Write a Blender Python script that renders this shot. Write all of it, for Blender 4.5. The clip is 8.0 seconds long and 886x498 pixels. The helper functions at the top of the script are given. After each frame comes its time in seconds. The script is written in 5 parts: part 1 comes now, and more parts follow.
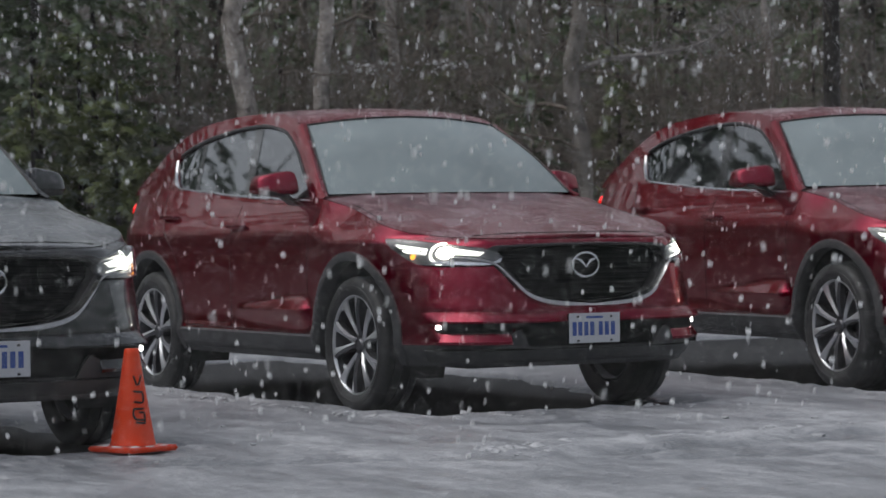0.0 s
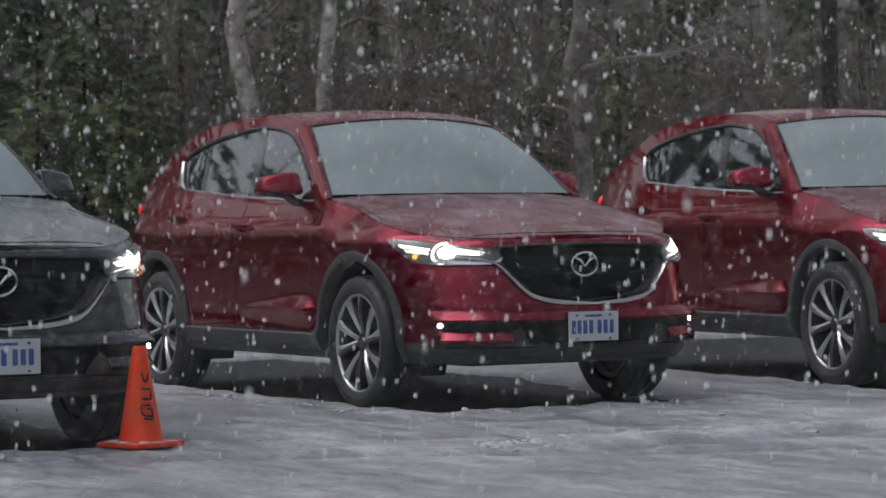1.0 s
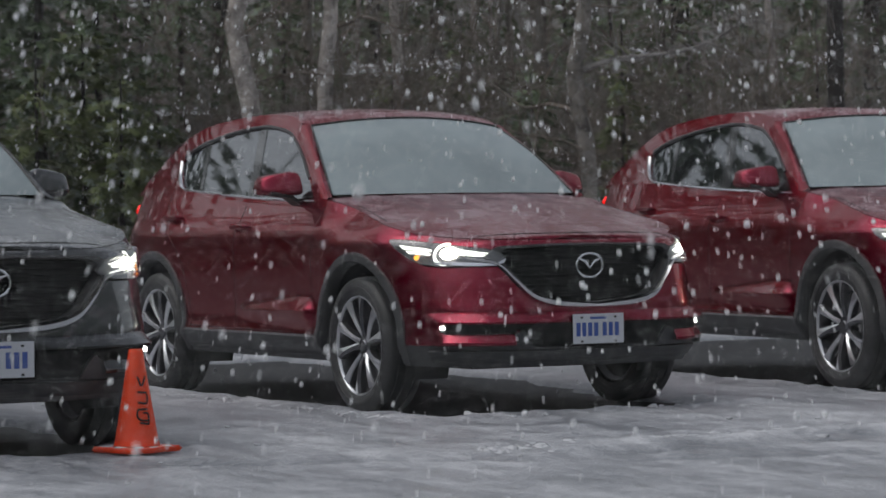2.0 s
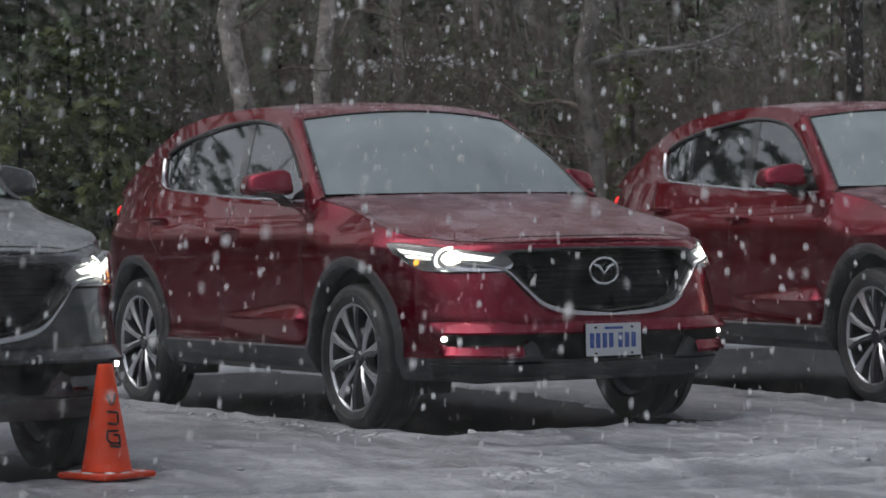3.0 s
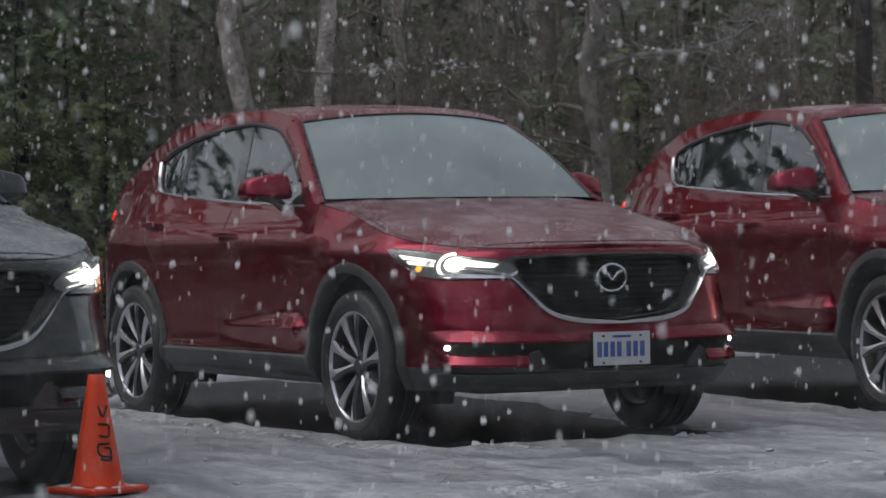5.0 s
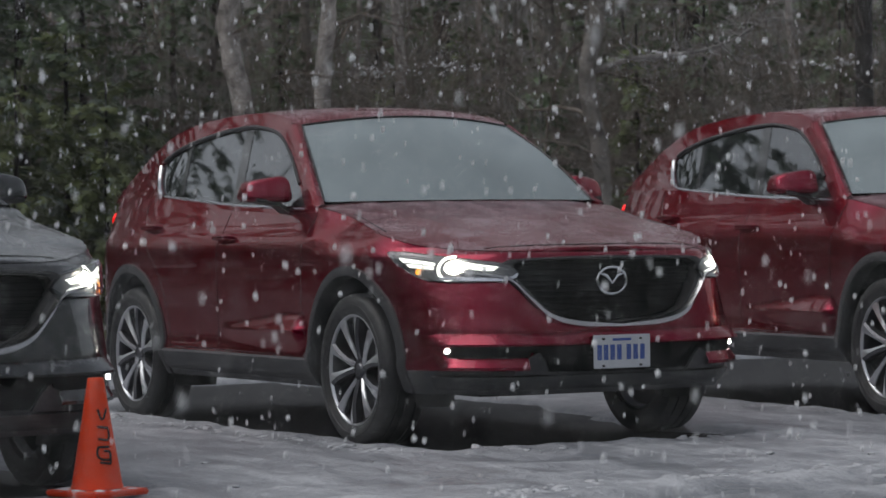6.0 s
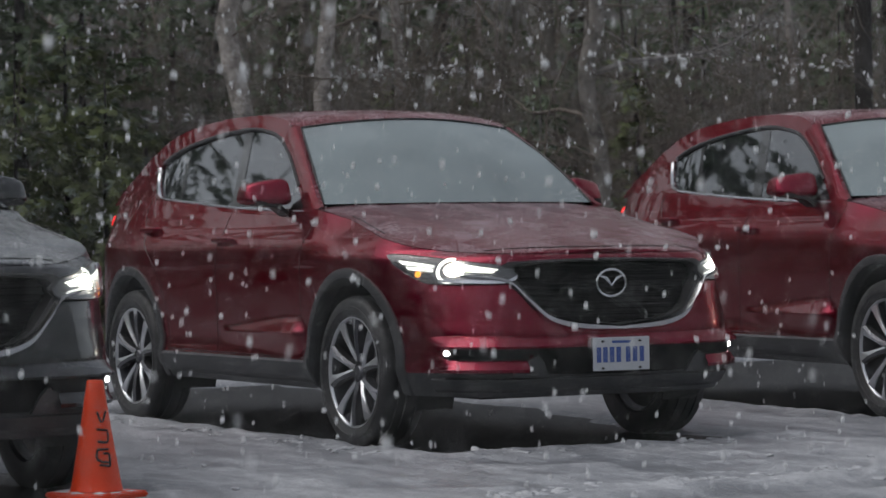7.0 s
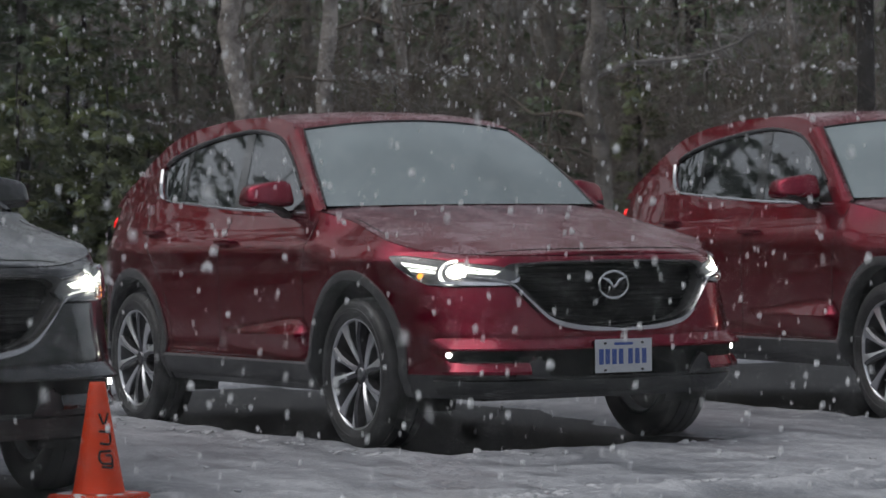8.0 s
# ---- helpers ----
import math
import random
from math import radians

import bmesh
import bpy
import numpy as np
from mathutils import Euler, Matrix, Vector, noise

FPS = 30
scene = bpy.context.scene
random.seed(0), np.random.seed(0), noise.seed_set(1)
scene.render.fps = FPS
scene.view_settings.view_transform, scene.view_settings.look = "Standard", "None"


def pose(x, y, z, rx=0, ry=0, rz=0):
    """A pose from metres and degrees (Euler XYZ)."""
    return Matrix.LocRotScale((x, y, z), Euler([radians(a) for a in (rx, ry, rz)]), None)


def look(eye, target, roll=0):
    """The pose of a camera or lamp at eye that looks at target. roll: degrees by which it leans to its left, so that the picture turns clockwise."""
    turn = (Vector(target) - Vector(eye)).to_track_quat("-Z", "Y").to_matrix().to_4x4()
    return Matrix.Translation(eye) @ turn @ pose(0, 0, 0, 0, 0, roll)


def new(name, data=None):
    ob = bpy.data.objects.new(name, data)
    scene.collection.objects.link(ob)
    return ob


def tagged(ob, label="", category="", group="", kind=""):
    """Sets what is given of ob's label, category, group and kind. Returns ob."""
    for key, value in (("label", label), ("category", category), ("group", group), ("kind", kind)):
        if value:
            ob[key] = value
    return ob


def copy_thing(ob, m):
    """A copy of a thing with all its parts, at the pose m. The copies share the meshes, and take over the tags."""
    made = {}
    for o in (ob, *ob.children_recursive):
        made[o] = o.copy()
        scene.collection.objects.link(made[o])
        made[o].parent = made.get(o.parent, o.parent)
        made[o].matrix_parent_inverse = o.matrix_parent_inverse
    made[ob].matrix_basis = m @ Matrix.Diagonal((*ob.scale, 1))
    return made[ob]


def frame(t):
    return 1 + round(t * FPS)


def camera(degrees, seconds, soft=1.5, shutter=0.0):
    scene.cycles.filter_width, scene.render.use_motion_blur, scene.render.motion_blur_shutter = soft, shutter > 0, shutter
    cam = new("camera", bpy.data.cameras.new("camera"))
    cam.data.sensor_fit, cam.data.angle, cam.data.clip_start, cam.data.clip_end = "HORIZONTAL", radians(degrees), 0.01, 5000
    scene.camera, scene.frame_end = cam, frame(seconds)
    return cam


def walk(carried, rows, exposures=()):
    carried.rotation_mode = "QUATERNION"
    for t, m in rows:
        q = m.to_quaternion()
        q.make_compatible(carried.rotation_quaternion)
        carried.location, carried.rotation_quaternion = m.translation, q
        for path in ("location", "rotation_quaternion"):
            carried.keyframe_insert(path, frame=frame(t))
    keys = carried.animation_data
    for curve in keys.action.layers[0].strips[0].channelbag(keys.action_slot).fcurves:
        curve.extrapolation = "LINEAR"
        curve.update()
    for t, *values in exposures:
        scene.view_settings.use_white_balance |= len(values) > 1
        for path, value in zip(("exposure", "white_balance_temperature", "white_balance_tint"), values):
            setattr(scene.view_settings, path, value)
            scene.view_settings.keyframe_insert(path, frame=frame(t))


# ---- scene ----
# ---------------------------------------------------------------- camera
EYE = Vector((12.67, -7.26, 1.011))
YAW, PITCH, ROLL = 151.541, -0.289, -0.80
AHEAD = Vector((math.cos(radians(YAW)), math.sin(radians(YAW)), 0))
ASIDE = Vector((math.sin(radians(YAW)), -math.cos(radians(YAW)), 0))


def aim(back, turn, tilt):
    """The camera's pose, moved back by metres and turned by thousandths of a radian from its resting aim."""
    eye = EYE - AHEAD * back
    a, b = radians(YAW) + turn / 1000, radians(PITCH) + tilt / 1000
    way = Vector((math.cos(a) * math.cos(b), math.sin(a) * math.cos(b), math.sin(b)))
    return look(eye, eye + way, ROLL)


cam = camera(16.856, 8.0, soft=1.5, shutter=0.7)
cam.data.dof.use_dof, cam.data.dof.focus_distance, cam.data.dof.aperture_fstop = True, 13.7, 6.8
walk(cam, [
    (0.0, aim(1.64, -2.50, -4.40)),
    (0.5, aim(1.88, -2.05, -4.34)),
    (1.0, aim(1.91, -1.94, -4.32)),
    (1.5, aim(1.91, -1.42, -4.27)),
    (1.9, aim(1.75, -1.25, -4.20)),
    (2.4, aim(1.05, -1.00, -3.95)),
    (3.0, aim(0.42, -0.70, -3.58)),
    (3.5, aim(0.22, -0.10, -3.10)),
    (4.0, aim(0.08, 0.50, -2.77)),
    (4.5, aim(0.02, 0.32, -2.34)),
    (5.2, aim(0.01, 0.28, -1.55)),
    (6.0, aim(0.0, 0.22, -0.80)),
    (6.5, aim(0.0, 0.03, -0.30)),
    (7.0, aim(0.0, 0.0, 0.0)),
    (7.5, aim(0.0, 0.45, 0.29)),
    (8.0, aim(0.0, 0.77, 0.64)),
], exposures=[(0.0, 0.40), (1.7, 0.40), (3.0, 0.34), (4.0, 0.26), (8.0, 0.26)])


def spot(depth, side, z=0.0):
    """A place on the plan: metres ahead of the resting camera and metres to its right."""
    p = EYE + AHEAD * depth + ASIDE * side
    return Vector((p.x, p.y, z))


# ---------------------------------------------------------------- light
world = bpy.data.worlds.new("overcast_sky")
scene.world = world
world.use_nodes = True
wn, wl = world.node_tree.nodes, world.node_tree.links
wn.clear()
sky = wn.new("ShaderNodeTexSky")
sky.sky_type, sky.sun_disc = "NISHITA", False
sky.sun_elevation, sky.sun_rotation = radians(48), radians(200)
sky.air_density, sky.dust_density, sky.ozone_density = 1.3, 1.6, 1.2
grey = wn.new("ShaderNodeHueSaturation")
grey.inputs["Saturation"].default_value = 0.27
back = wn.new("ShaderNodeBackground")
back.inputs["Strength"].default_value = 0.112
wout = wn.new("ShaderNodeOutputWorld")
wl.new(sky.outputs[0], grey.inputs["Color"])
wl.new(grey.outputs[0], back.inputs["Color"])
wl.new(back.outputs[0], wout.inputs["Surface"])

sun = new("sun", bpy.data.lights.new("sun", "SUN"))
sun.data.energy, sun.data.angle, sun.data.color = 0.5, radians(40), (1.0, 0.97, 0.93)
sun.matrix_world = look((0, 0, 30), (6, 12, 0))
# ---------------------------------------------------------------- materials
def shader(name):
    m = bpy.data.materials.new(name)
    m.use_nodes = True
    n, l = m.node_tree.nodes, m.node_tree.links
    return m, n, l, n["Principled BSDF"]


def mat(name, color, rough=0.5, metal=0.0, coat=0.0, vary=0.12, scale=6.0, bump=0.0, bump_scale=60.0, spec=0.5):
    """A surface with two scales of variation: broad patches and fine grain, and a fine relief."""
    m, n, l, b = shader(name)
    b.inputs["Roughness"].default_value = rough
    b.inputs["Metallic"].default_value = metal
    b.inputs["Specular IOR Level"].default_value = spec
    b.inputs["Coat Weight"].default_value = coat
    b.inputs["Coat Roughness"].default_value = 0.04
    co = n.new("ShaderNodeTexCoord")
    broad = n.new("ShaderNodeTexNoise")
    broad.inputs["Scale"].default_value, broad.inputs["Detail"].default_value = scale, 5
    l.new(co.outputs["Object"], broad.inputs["Vector"])
    grain = n.new("ShaderNodeTexNoise")
    grain.inputs["Scale"].default_value, grain.inputs["Detail"].default_value = bump_scale, 4
    l.new(co.outputs["Object"], grain.inputs["Vector"])
    both = n.new("ShaderNodeMix")
    both.inputs[0].default_value = 0.35
    l.new(broad.outputs["Fac"], both.inputs[2])
    l.new(grain.outputs["Fac"], both.inputs[3])
    ramp = n.new("ShaderNodeMapRange")
    ramp.inputs["From Min"].default_value, ramp.inputs["From Max"].default_value = 0.3, 0.7
    ramp.inputs["To Min"].default_value, ramp.inputs["To Max"].default_value = 1 - vary, 1 + vary
    l.new(both.outputs[0], ramp.inputs["Value"])
    mul = n.new("ShaderNodeMix")
    mul.data_type, mul.blend_type = "RGBA", "MULTIPLY"
    mul.inputs[0].default_value = 1.0
    mul.inputs[6].default_value = (*color, 1)
    l.new(ramp.outputs[0], mul.inputs[7])
    l.new(mul.outputs[2], b.inputs["Base Color"])
    if bump:
        bp = n.new("ShaderNodeBump")
        bp.inputs["Strength"].default_value, bp.inputs["Distance"].default_value = bump, 0.01
        l.new(grain.outputs["Fac"], bp.inputs["Height"])
        l.new(bp.outputs[0], b.inputs["Normal"])
    return m


def paint(name, color, edge, coat=0.7, snow=0.55):
    """Metallic car paint under clear coat, wet, with melting snow dust on the faces that look up."""
    m, n, l, b = shader(name)
    b.inputs["Metallic"].default_value, b.inputs["Roughness"].default_value = 0.80, 0.25
    b.inputs["Coat Weight"].default_value, b.inputs["Coat Roughness"].default_value = coat, 0.022
    b.inputs["Coat IOR"].default_value = 1.42
    b.inputs["Specular Tint"].default_value = (*edge, 1)
    co = n.new("ShaderNodeTexCoord")
    flake = n.new("ShaderNodeTexNoise")
    flake.inputs["Scale"].default_value = 900
    l.new(co.outputs["Object"], flake.inputs["Vector"])
    mr = n.new("ShaderNodeMapRange")
    mr.inputs["To Min"].default_value, mr.inputs["To Max"].default_value = 0.8, 1.2
    l.new(flake.outputs["Fac"], mr.inputs["Value"])
    mul = n.new("ShaderNodeMix")
    mul.data_type, mul.blend_type, mul.inputs[0].default_value = "RGBA", "MULTIPLY", 1.0
    mul.inputs[6].default_value = (*color, 1)
    l.new(mr.outputs[0], mul.inputs[7])
    # specks of snow and drops
    geo = n.new("ShaderNodeNewGeometry")
    up = n.new("ShaderNodeSeparateXYZ")
    l.new(geo.outputs["Normal"], up.inputs[0])
    upr = n.new("ShaderNodeMapRange")
    upr.inputs["From Min"].default_value, upr.inputs["From Max"].default_value = 0.72, 0.99
    l.new(up.outputs["Z"], upr.inputs["Value"])
    speck = n.new("ShaderNodeTexNoise")
    speck.inputs["Scale"].default_value, speck.inputs["Detail"].default_value = 95, 3
    l.new(co.outputs["Object"], speck.inputs["Vector"])
    patch = n.new("ShaderNodeTexNoise")
    patch.inputs["Scale"].default_value, patch.inputs["Detail"].default_value = 5, 5
    l.new(co.outputs["Object"], patch.inputs["Vector"])
    a = n.new("ShaderNodeMath")
    a.operation = "ADD"
    l.new(speck.outputs["Fac"], a.inputs[0])
    l.new(patch.outputs["Fac"], a.inputs[1])
    th = n.new("ShaderNodeMapRange")
    th.inputs["From Min"].default_value, th.inputs["From Max"].default_value = 1.055, 1.10
    th.inputs["To Max"].default_value = snow
    l.new(a.outputs[0], th.inputs["Value"])
    mm = n.new("ShaderNodeMath")
    mm.operation = "MULTIPLY"
    l.new(upr.outputs[0], mm.inputs[0])
    l.new(th.outputs[0], mm.inputs[1])
    dust = n.new("ShaderNodeMix")
    dust.data_type = "RGBA"
    dust.inputs[7].default_value = (0.50, 0.50, 0.52, 1)
    l.new(mm.outputs[0], dust.inputs[0])
    l.new(mul.outputs[2], dust.inputs[6])
    l.new(dust.outputs[2], b.inputs["Base Color"])
    rr = n.new("ShaderNodeMapRange")
    rr.inputs["To Min"].default_value, rr.inputs["To Max"].default_value = 0.25, 0.8
    l.new(mm.outputs[0], rr.inputs["Value"])
    l.new(rr.outputs[0], b.inputs["Roughness"])
    # beads of water dull the gloss on the faces that look up
    dull = n.new("ShaderNodeMapRange")
    dull.inputs["To Min"].default_value, dull.inputs["To Max"].default_value = 0.022, 0.17
    l.new(upr.outputs[0], dull.inputs["Value"])
    l.new(dull.outputs[0], b.inputs["Coat Roughness"])
    bp = n.new("ShaderNodeBump")
    bp.inputs["Strength"].default_value, bp.inputs["Distance"].default_value = 0.45, 0.003
    l.new(mm.outputs[0], bp.inputs["Height"])
    l.new(bp.outputs[0], b.inputs["Normal"])
    l.new(bp.outputs[0], b.inputs["Coat Normal"])
    return m


def glass(name, tint, film):
    """Car glass: clear tinted pane with a mirror gloss, and a pale diffuse film that paints in reflected sky."""
    m, n, l, b = shader(name)
    n.remove(b)
    out = n["Material Output"]
    clear = n.new("ShaderNodeBsdfTransparent")
    clear.inputs[0].default_value = (*tint, 1)
    gloss = n.new("ShaderNodeBsdfGlossy")
    gloss.inputs["Roughness"].default_value = 0.02
    gloss.inputs["Color"].default_value = (0.95, 0.97, 1, 1)
    fr = n.new("ShaderNodeFresnel")
    fr.inputs["IOR"].default_value = 1.95
    mix = n.new("ShaderNodeMixShader")
    l.new(fr.outputs[0], mix.inputs[0])
    l.new(clear.outputs[0], mix.inputs[1])
    l.new(gloss.outputs[0], mix.inputs[2])
    # pale blue-grey diffuse layer, painted in place of sky mirrored by the pane
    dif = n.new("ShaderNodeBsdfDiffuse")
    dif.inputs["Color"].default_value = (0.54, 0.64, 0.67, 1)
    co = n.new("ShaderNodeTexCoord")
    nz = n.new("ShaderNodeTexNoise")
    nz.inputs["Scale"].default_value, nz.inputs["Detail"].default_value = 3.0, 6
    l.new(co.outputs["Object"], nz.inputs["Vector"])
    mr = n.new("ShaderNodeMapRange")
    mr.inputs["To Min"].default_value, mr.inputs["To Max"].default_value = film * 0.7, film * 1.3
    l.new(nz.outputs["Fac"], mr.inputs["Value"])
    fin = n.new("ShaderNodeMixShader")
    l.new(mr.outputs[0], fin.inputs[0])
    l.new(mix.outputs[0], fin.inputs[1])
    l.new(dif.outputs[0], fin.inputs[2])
    l.new(fin.outputs[0], out.inputs["Surface"])
    return m


def lit(name, color, strength):
    m, n, l, b = shader(name)
    b.inputs["Base Color"].default_value = (*color, 1)
    b.inputs["Emission Color"].default_value = (*color, 1)
    b.inputs["Emission Strength"].default_value = strength
    return m


RED = paint("red_car_paint", (0.205, 0.007, 0.028), (0.52, 0.12, 0.20))
GREY = paint("grey_car_paint", (0.060, 0.062, 0.065), (0.48, 0.50, 0.54))
PLASTIC = mat("black_cladding", (0.040, 0.041, 0.044), 0.5, vary=0.25, bump=0.15, bump_scale=300)
DARK = mat("black_trim", (0.020, 0.020, 0.021), 0.42, vary=0.3, bump=0.05)
PILLAR = mat("gloss_black_pillar", (0.012, 0.012, 0.013), 0.06, vary=0.2, spec=0.9)
MESH = mat("matt_black_mesh", (0.013, 0.013, 0.0135), 0.85, vary=0.4, bump=0.3, bump_scale=200, spec=0.12)
WELL = mat("wheel_well_felt", (0.035, 0.035, 0.036), 0.9, vary=0.3, bump=0.3)
RUBBER = mat("wet_tyre_rubber", (0.028, 0.028, 0.030), 0.55, vary=0.3, bump=0.2, bump_scale=150)
CHROME = mat("satin_chrome", (0.62, 0.63, 0.65), 0.16, metal=1.0, vary=0.08)
ALLOY = mat("machined_alloy", (0.66, 0.67, 0.70), 0.36, metal=1.0, vary=0.15, bump=0.05)
GUN = mat("gunmetal_alloy", (0.15, 0.15, 0.165), 0.38, metal=0.9, vary=0.2)
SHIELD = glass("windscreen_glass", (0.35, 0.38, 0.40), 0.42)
PANE = glass("tinted_window_glass", (0.10, 0.11, 0.12), 0.02)
LENS = glass("lamp_lens", (0.9, 0.9, 0.92), 0.0)
LAMP = lit("lamp_glow", (1.0, 0.95, 0.78), 26)
DRL = lit("light_bar_glow", (0.98, 1.0, 0.90), 1.7)
AMBER = lit("amber_glow", (1.0, 0.38, 0.02), 1.3)
FOG = lit("fog_lamp_glow", (1.0, 0.98, 0.92), 12)
TAIL = lit("tail_lamp_glow", (0.9, 0.008, 0.006), 0.75)
ORANGE = mat("orange_cone_plastic", (0.84, 0.062, 0.008), 0.5, vary=0.14, scale=9, bump=0.1, bump_scale=80)
INK = mat("black_marker", (0.012, 0.012, 0.012), 0.6)
PLATE = mat("white_plate", (0.60, 0.62, 0.66), 0.4, vary=0.08)
BLUE = mat("blue_plate_ink", (0.06, 0.11, 0.36), 0.5)
SEAT = mat("dark_cabin_trim", (0.02, 0.02, 0.022), 0.8)
# ---------------------------------------------------------------- mesh helpers
def finish(name, bm, material, parent=None, label="", smooth=True):
    me = bpy.data.meshes.new(name)
    bmesh.ops.recalc_face_normals(bm, faces=bm.faces)
    if smooth:
        for f in bm.faces:
            f.smooth = True
    bm.to_mesh(me)
    bm.free()
    me.materials.append(material)
    if smooth:
        me.set_sharp_from_angle(angle=radians(38))
    ob = new(name, me)
    ob.parent = parent
    if label:
        ob["label"] = label
    return ob


def part(name, bm, material, parent, label="", smooth=True):
    return finish(name, bm, material, parent, label, smooth)


def thing(name, label, category, group="", kind="", m=None):
    ob = new(name)
    ob.empty_display_size = 0.1
    if m is not None:
        ob.matrix_world = m
    return tagged(ob, label, category, group, kind)


def grid(bm, rows, close=False):
    """Faces between rows of points."""
    vs = [[bm.verts.new(p) for p in r] for r in rows]
    for a, b in zip(vs, vs[1:]):
        n = len(a)
        for i in range(n if close else n - 1):
            j = (i + 1) % n
            try:
                bm.faces.new((a[i], a[j], b[j], b[i]))
            except ValueError:
                pass
    return vs


def ease(pairs):
    """A smooth curve through (x, value) pairs that does not overshoot."""
    xs = np.array([p[0] for p in pairs], float)
    ys = np.array([p[1] for p in pairs], float)
    h, d = np.diff(xs), np.diff(ys) / np.diff(xs)
    s = np.zeros(len(xs))
    s[0], s[-1] = d[0], d[-1]
    for i in range(1, len(xs) - 1):
        if d[i - 1] * d[i] > 0:
            s[i] = 2 * d[i - 1] * d[i] / (d[i - 1] + d[i])

    def f(x):
        x = min(max(x, xs[0]), xs[-1])
        i = min(int(np.searchsorted(xs, x, side="right")) - 1, len(xs) - 2)
        t = (x - xs[i]) / h[i]
        return float(ys[i] * (1 + 2 * t) * (1 - t) ** 2 + s[i] * h[i] * t * (1 - t) ** 2
                     + ys[i + 1] * t * t * (3 - 2 * t) + s[i + 1] * h[i] * t * t * (t - 1))
    return f


def spline(points, n, closed=False):
    """n points at even steps along a smooth line through the given points."""
    p = [np.array(q, float) for q in points]
    k = len(p)
    out = []
    for i in range(k if closed else k - 1):
        a, b = p[i], p[(i + 1) % k]
        z = p[(i - 1) % k] if closed or i else 2 * a - b
        c = p[(i + 2) % k] if closed or i + 2 < k else 2 * b - a
        for t in np.arange(0, 1, 0.05):
            out.append(0.5 * (2 * a + (b - z) * t + (2 * z - 5 * a + 4 * b - c) * t * t + (3 * a - z - 3 * b + c) * t ** 3))
    out.append(p[0] if closed else p[-1])
    out = np.array(out)
    d = np.concatenate([[0], np.cumsum(np.linalg.norm(np.diff(out, axis=0), axis=1))])
    return [np.array([np.interp(s, d, out[:, j]) for j in range(out.shape[1])])
            for s in np.linspace(0, d[-1], n + 1 if closed else n)][:n]


def tube(bm, line, radius, sides=6, flat=1.0):
    """A round bar along a line of points; radius may be one number or one for each point."""
    pts = [Vector(p) for p in line]
    rows = []
    for i, p in enumerate(pts):
        t = (pts[min(i + 1, len(pts) - 1)] - pts[max(i - 1, 0)]).normalized()
        u = t.cross(Vector((0, 0, 1)) if abs(t.z) < 0.9 else Vector((1, 0, 0))).normalized()
        v = t.cross(u)
        r = radius[i] if hasattr(radius, "__len__") else radius
        rows.append([p + (u * math.cos(a) * flat + v * math.sin(a)) * r for a in np.linspace(0, 2 * math.pi, sides, endpoint=False)])
    vs = grid(bm, rows, True)
    for end in (vs[0], vs[-1]):
        bm.faces.new(end)


def block(bm, x0, x1, y0, y1, z0, z1, bevel=0.0):
    made = bmesh.ops.create_cube(bm, size=1.0)["verts"]
    for v in made:
        v.co = Vector(((x0 + x1) / 2 + v.co.x * (x1 - x0), (y0 + y1) / 2 + v.co.y * (y1 - y0), (z0 + z1) / 2 + v.co.z * (z1 - z0)))
    if bevel:
        bmesh.ops.bevel(bm, geom=list({e for v in made for e in v.link_edges}), offset=bevel, segments=2, affect="EDGES")


def sheet(bm, outline, place, thick=0.006, step=0.05):
    """A curved plate: an outline in two coordinates, laid on a surface by place(a, b, out), with an edge of some thickness."""
    vs = [bm.verts.new((a, b, 0)) for a, b in outline]
    made = [bm.faces.new(vs)]
    for axis in (0, 1):
        lo, hi = min(p[axis] for p in outline), max(p[axis] for p in outline)
        for k in range(1, int((hi - lo) / step) + 1):
            at, no = [0, 0, 0], [0, 0, 0]
            at[axis], no[axis] = lo + k * step, 1
            bmesh.ops.bisect_plane(bm, geom=bm.verts[:] + bm.edges[:] + bm.faces[:], plane_co=at, plane_no=no, dist=1e-5)
    bmesh.ops.triangulate(bm, faces=[f for f in bm.faces if len(f.verts) > 4])
    rim = [e for e in bm.edges if e.is_boundary]
    flat = {v: (v.co.x, v.co.y) for v in bm.verts}
    low = {}
    for e in rim:
        for v in e.verts:
            if v not in low:
                low[v] = bm.verts.new(place(*flat[v], -thick))
    for v, (a, b) in flat.items():
        v.co = place(a, b, 0.0)
    for e in rim:
        a, b = e.verts
        bm.faces.new((a, b, low[b], low[a]))


# ---------------------------------------------------------------- the car's form (x ahead of the front axle, y to its left, z up)
PLAN = spline([(-3.62, 0), (-3.605, 0.40), (-3.53, 0.61), (-3.36, 0.785), (-3.1, 0.872), (-2.7, 0.908), (-2.0, 0.904), (-1.35, 0.900),
               (-0.7, 0.903), (-0.1, 0.915), (0.25, 0.902), (0.5, 0.855), (0.67, 0.785), (0.80, 0.70), (0.895, 0.585), (0.942, 0.45),
               (0.962, 0.25), (0.966, 0)], 260)
OFF_SIDE = ease([(0.18, -0.14), (0.24, -0.075), (0.33, -0.020), (0.375, 0.004), (0.41, 0.002), (0.435, -0.008), (0.46, -0.012), (0.55, -0.010), (0.66, -0.007), (0.78, -0.003),
                 (0.90, 0.0), (0.95, -0.004), (0.985, -0.014), (1.02, -0.036), (1.12, -0.078), (1.26, -0.135)])
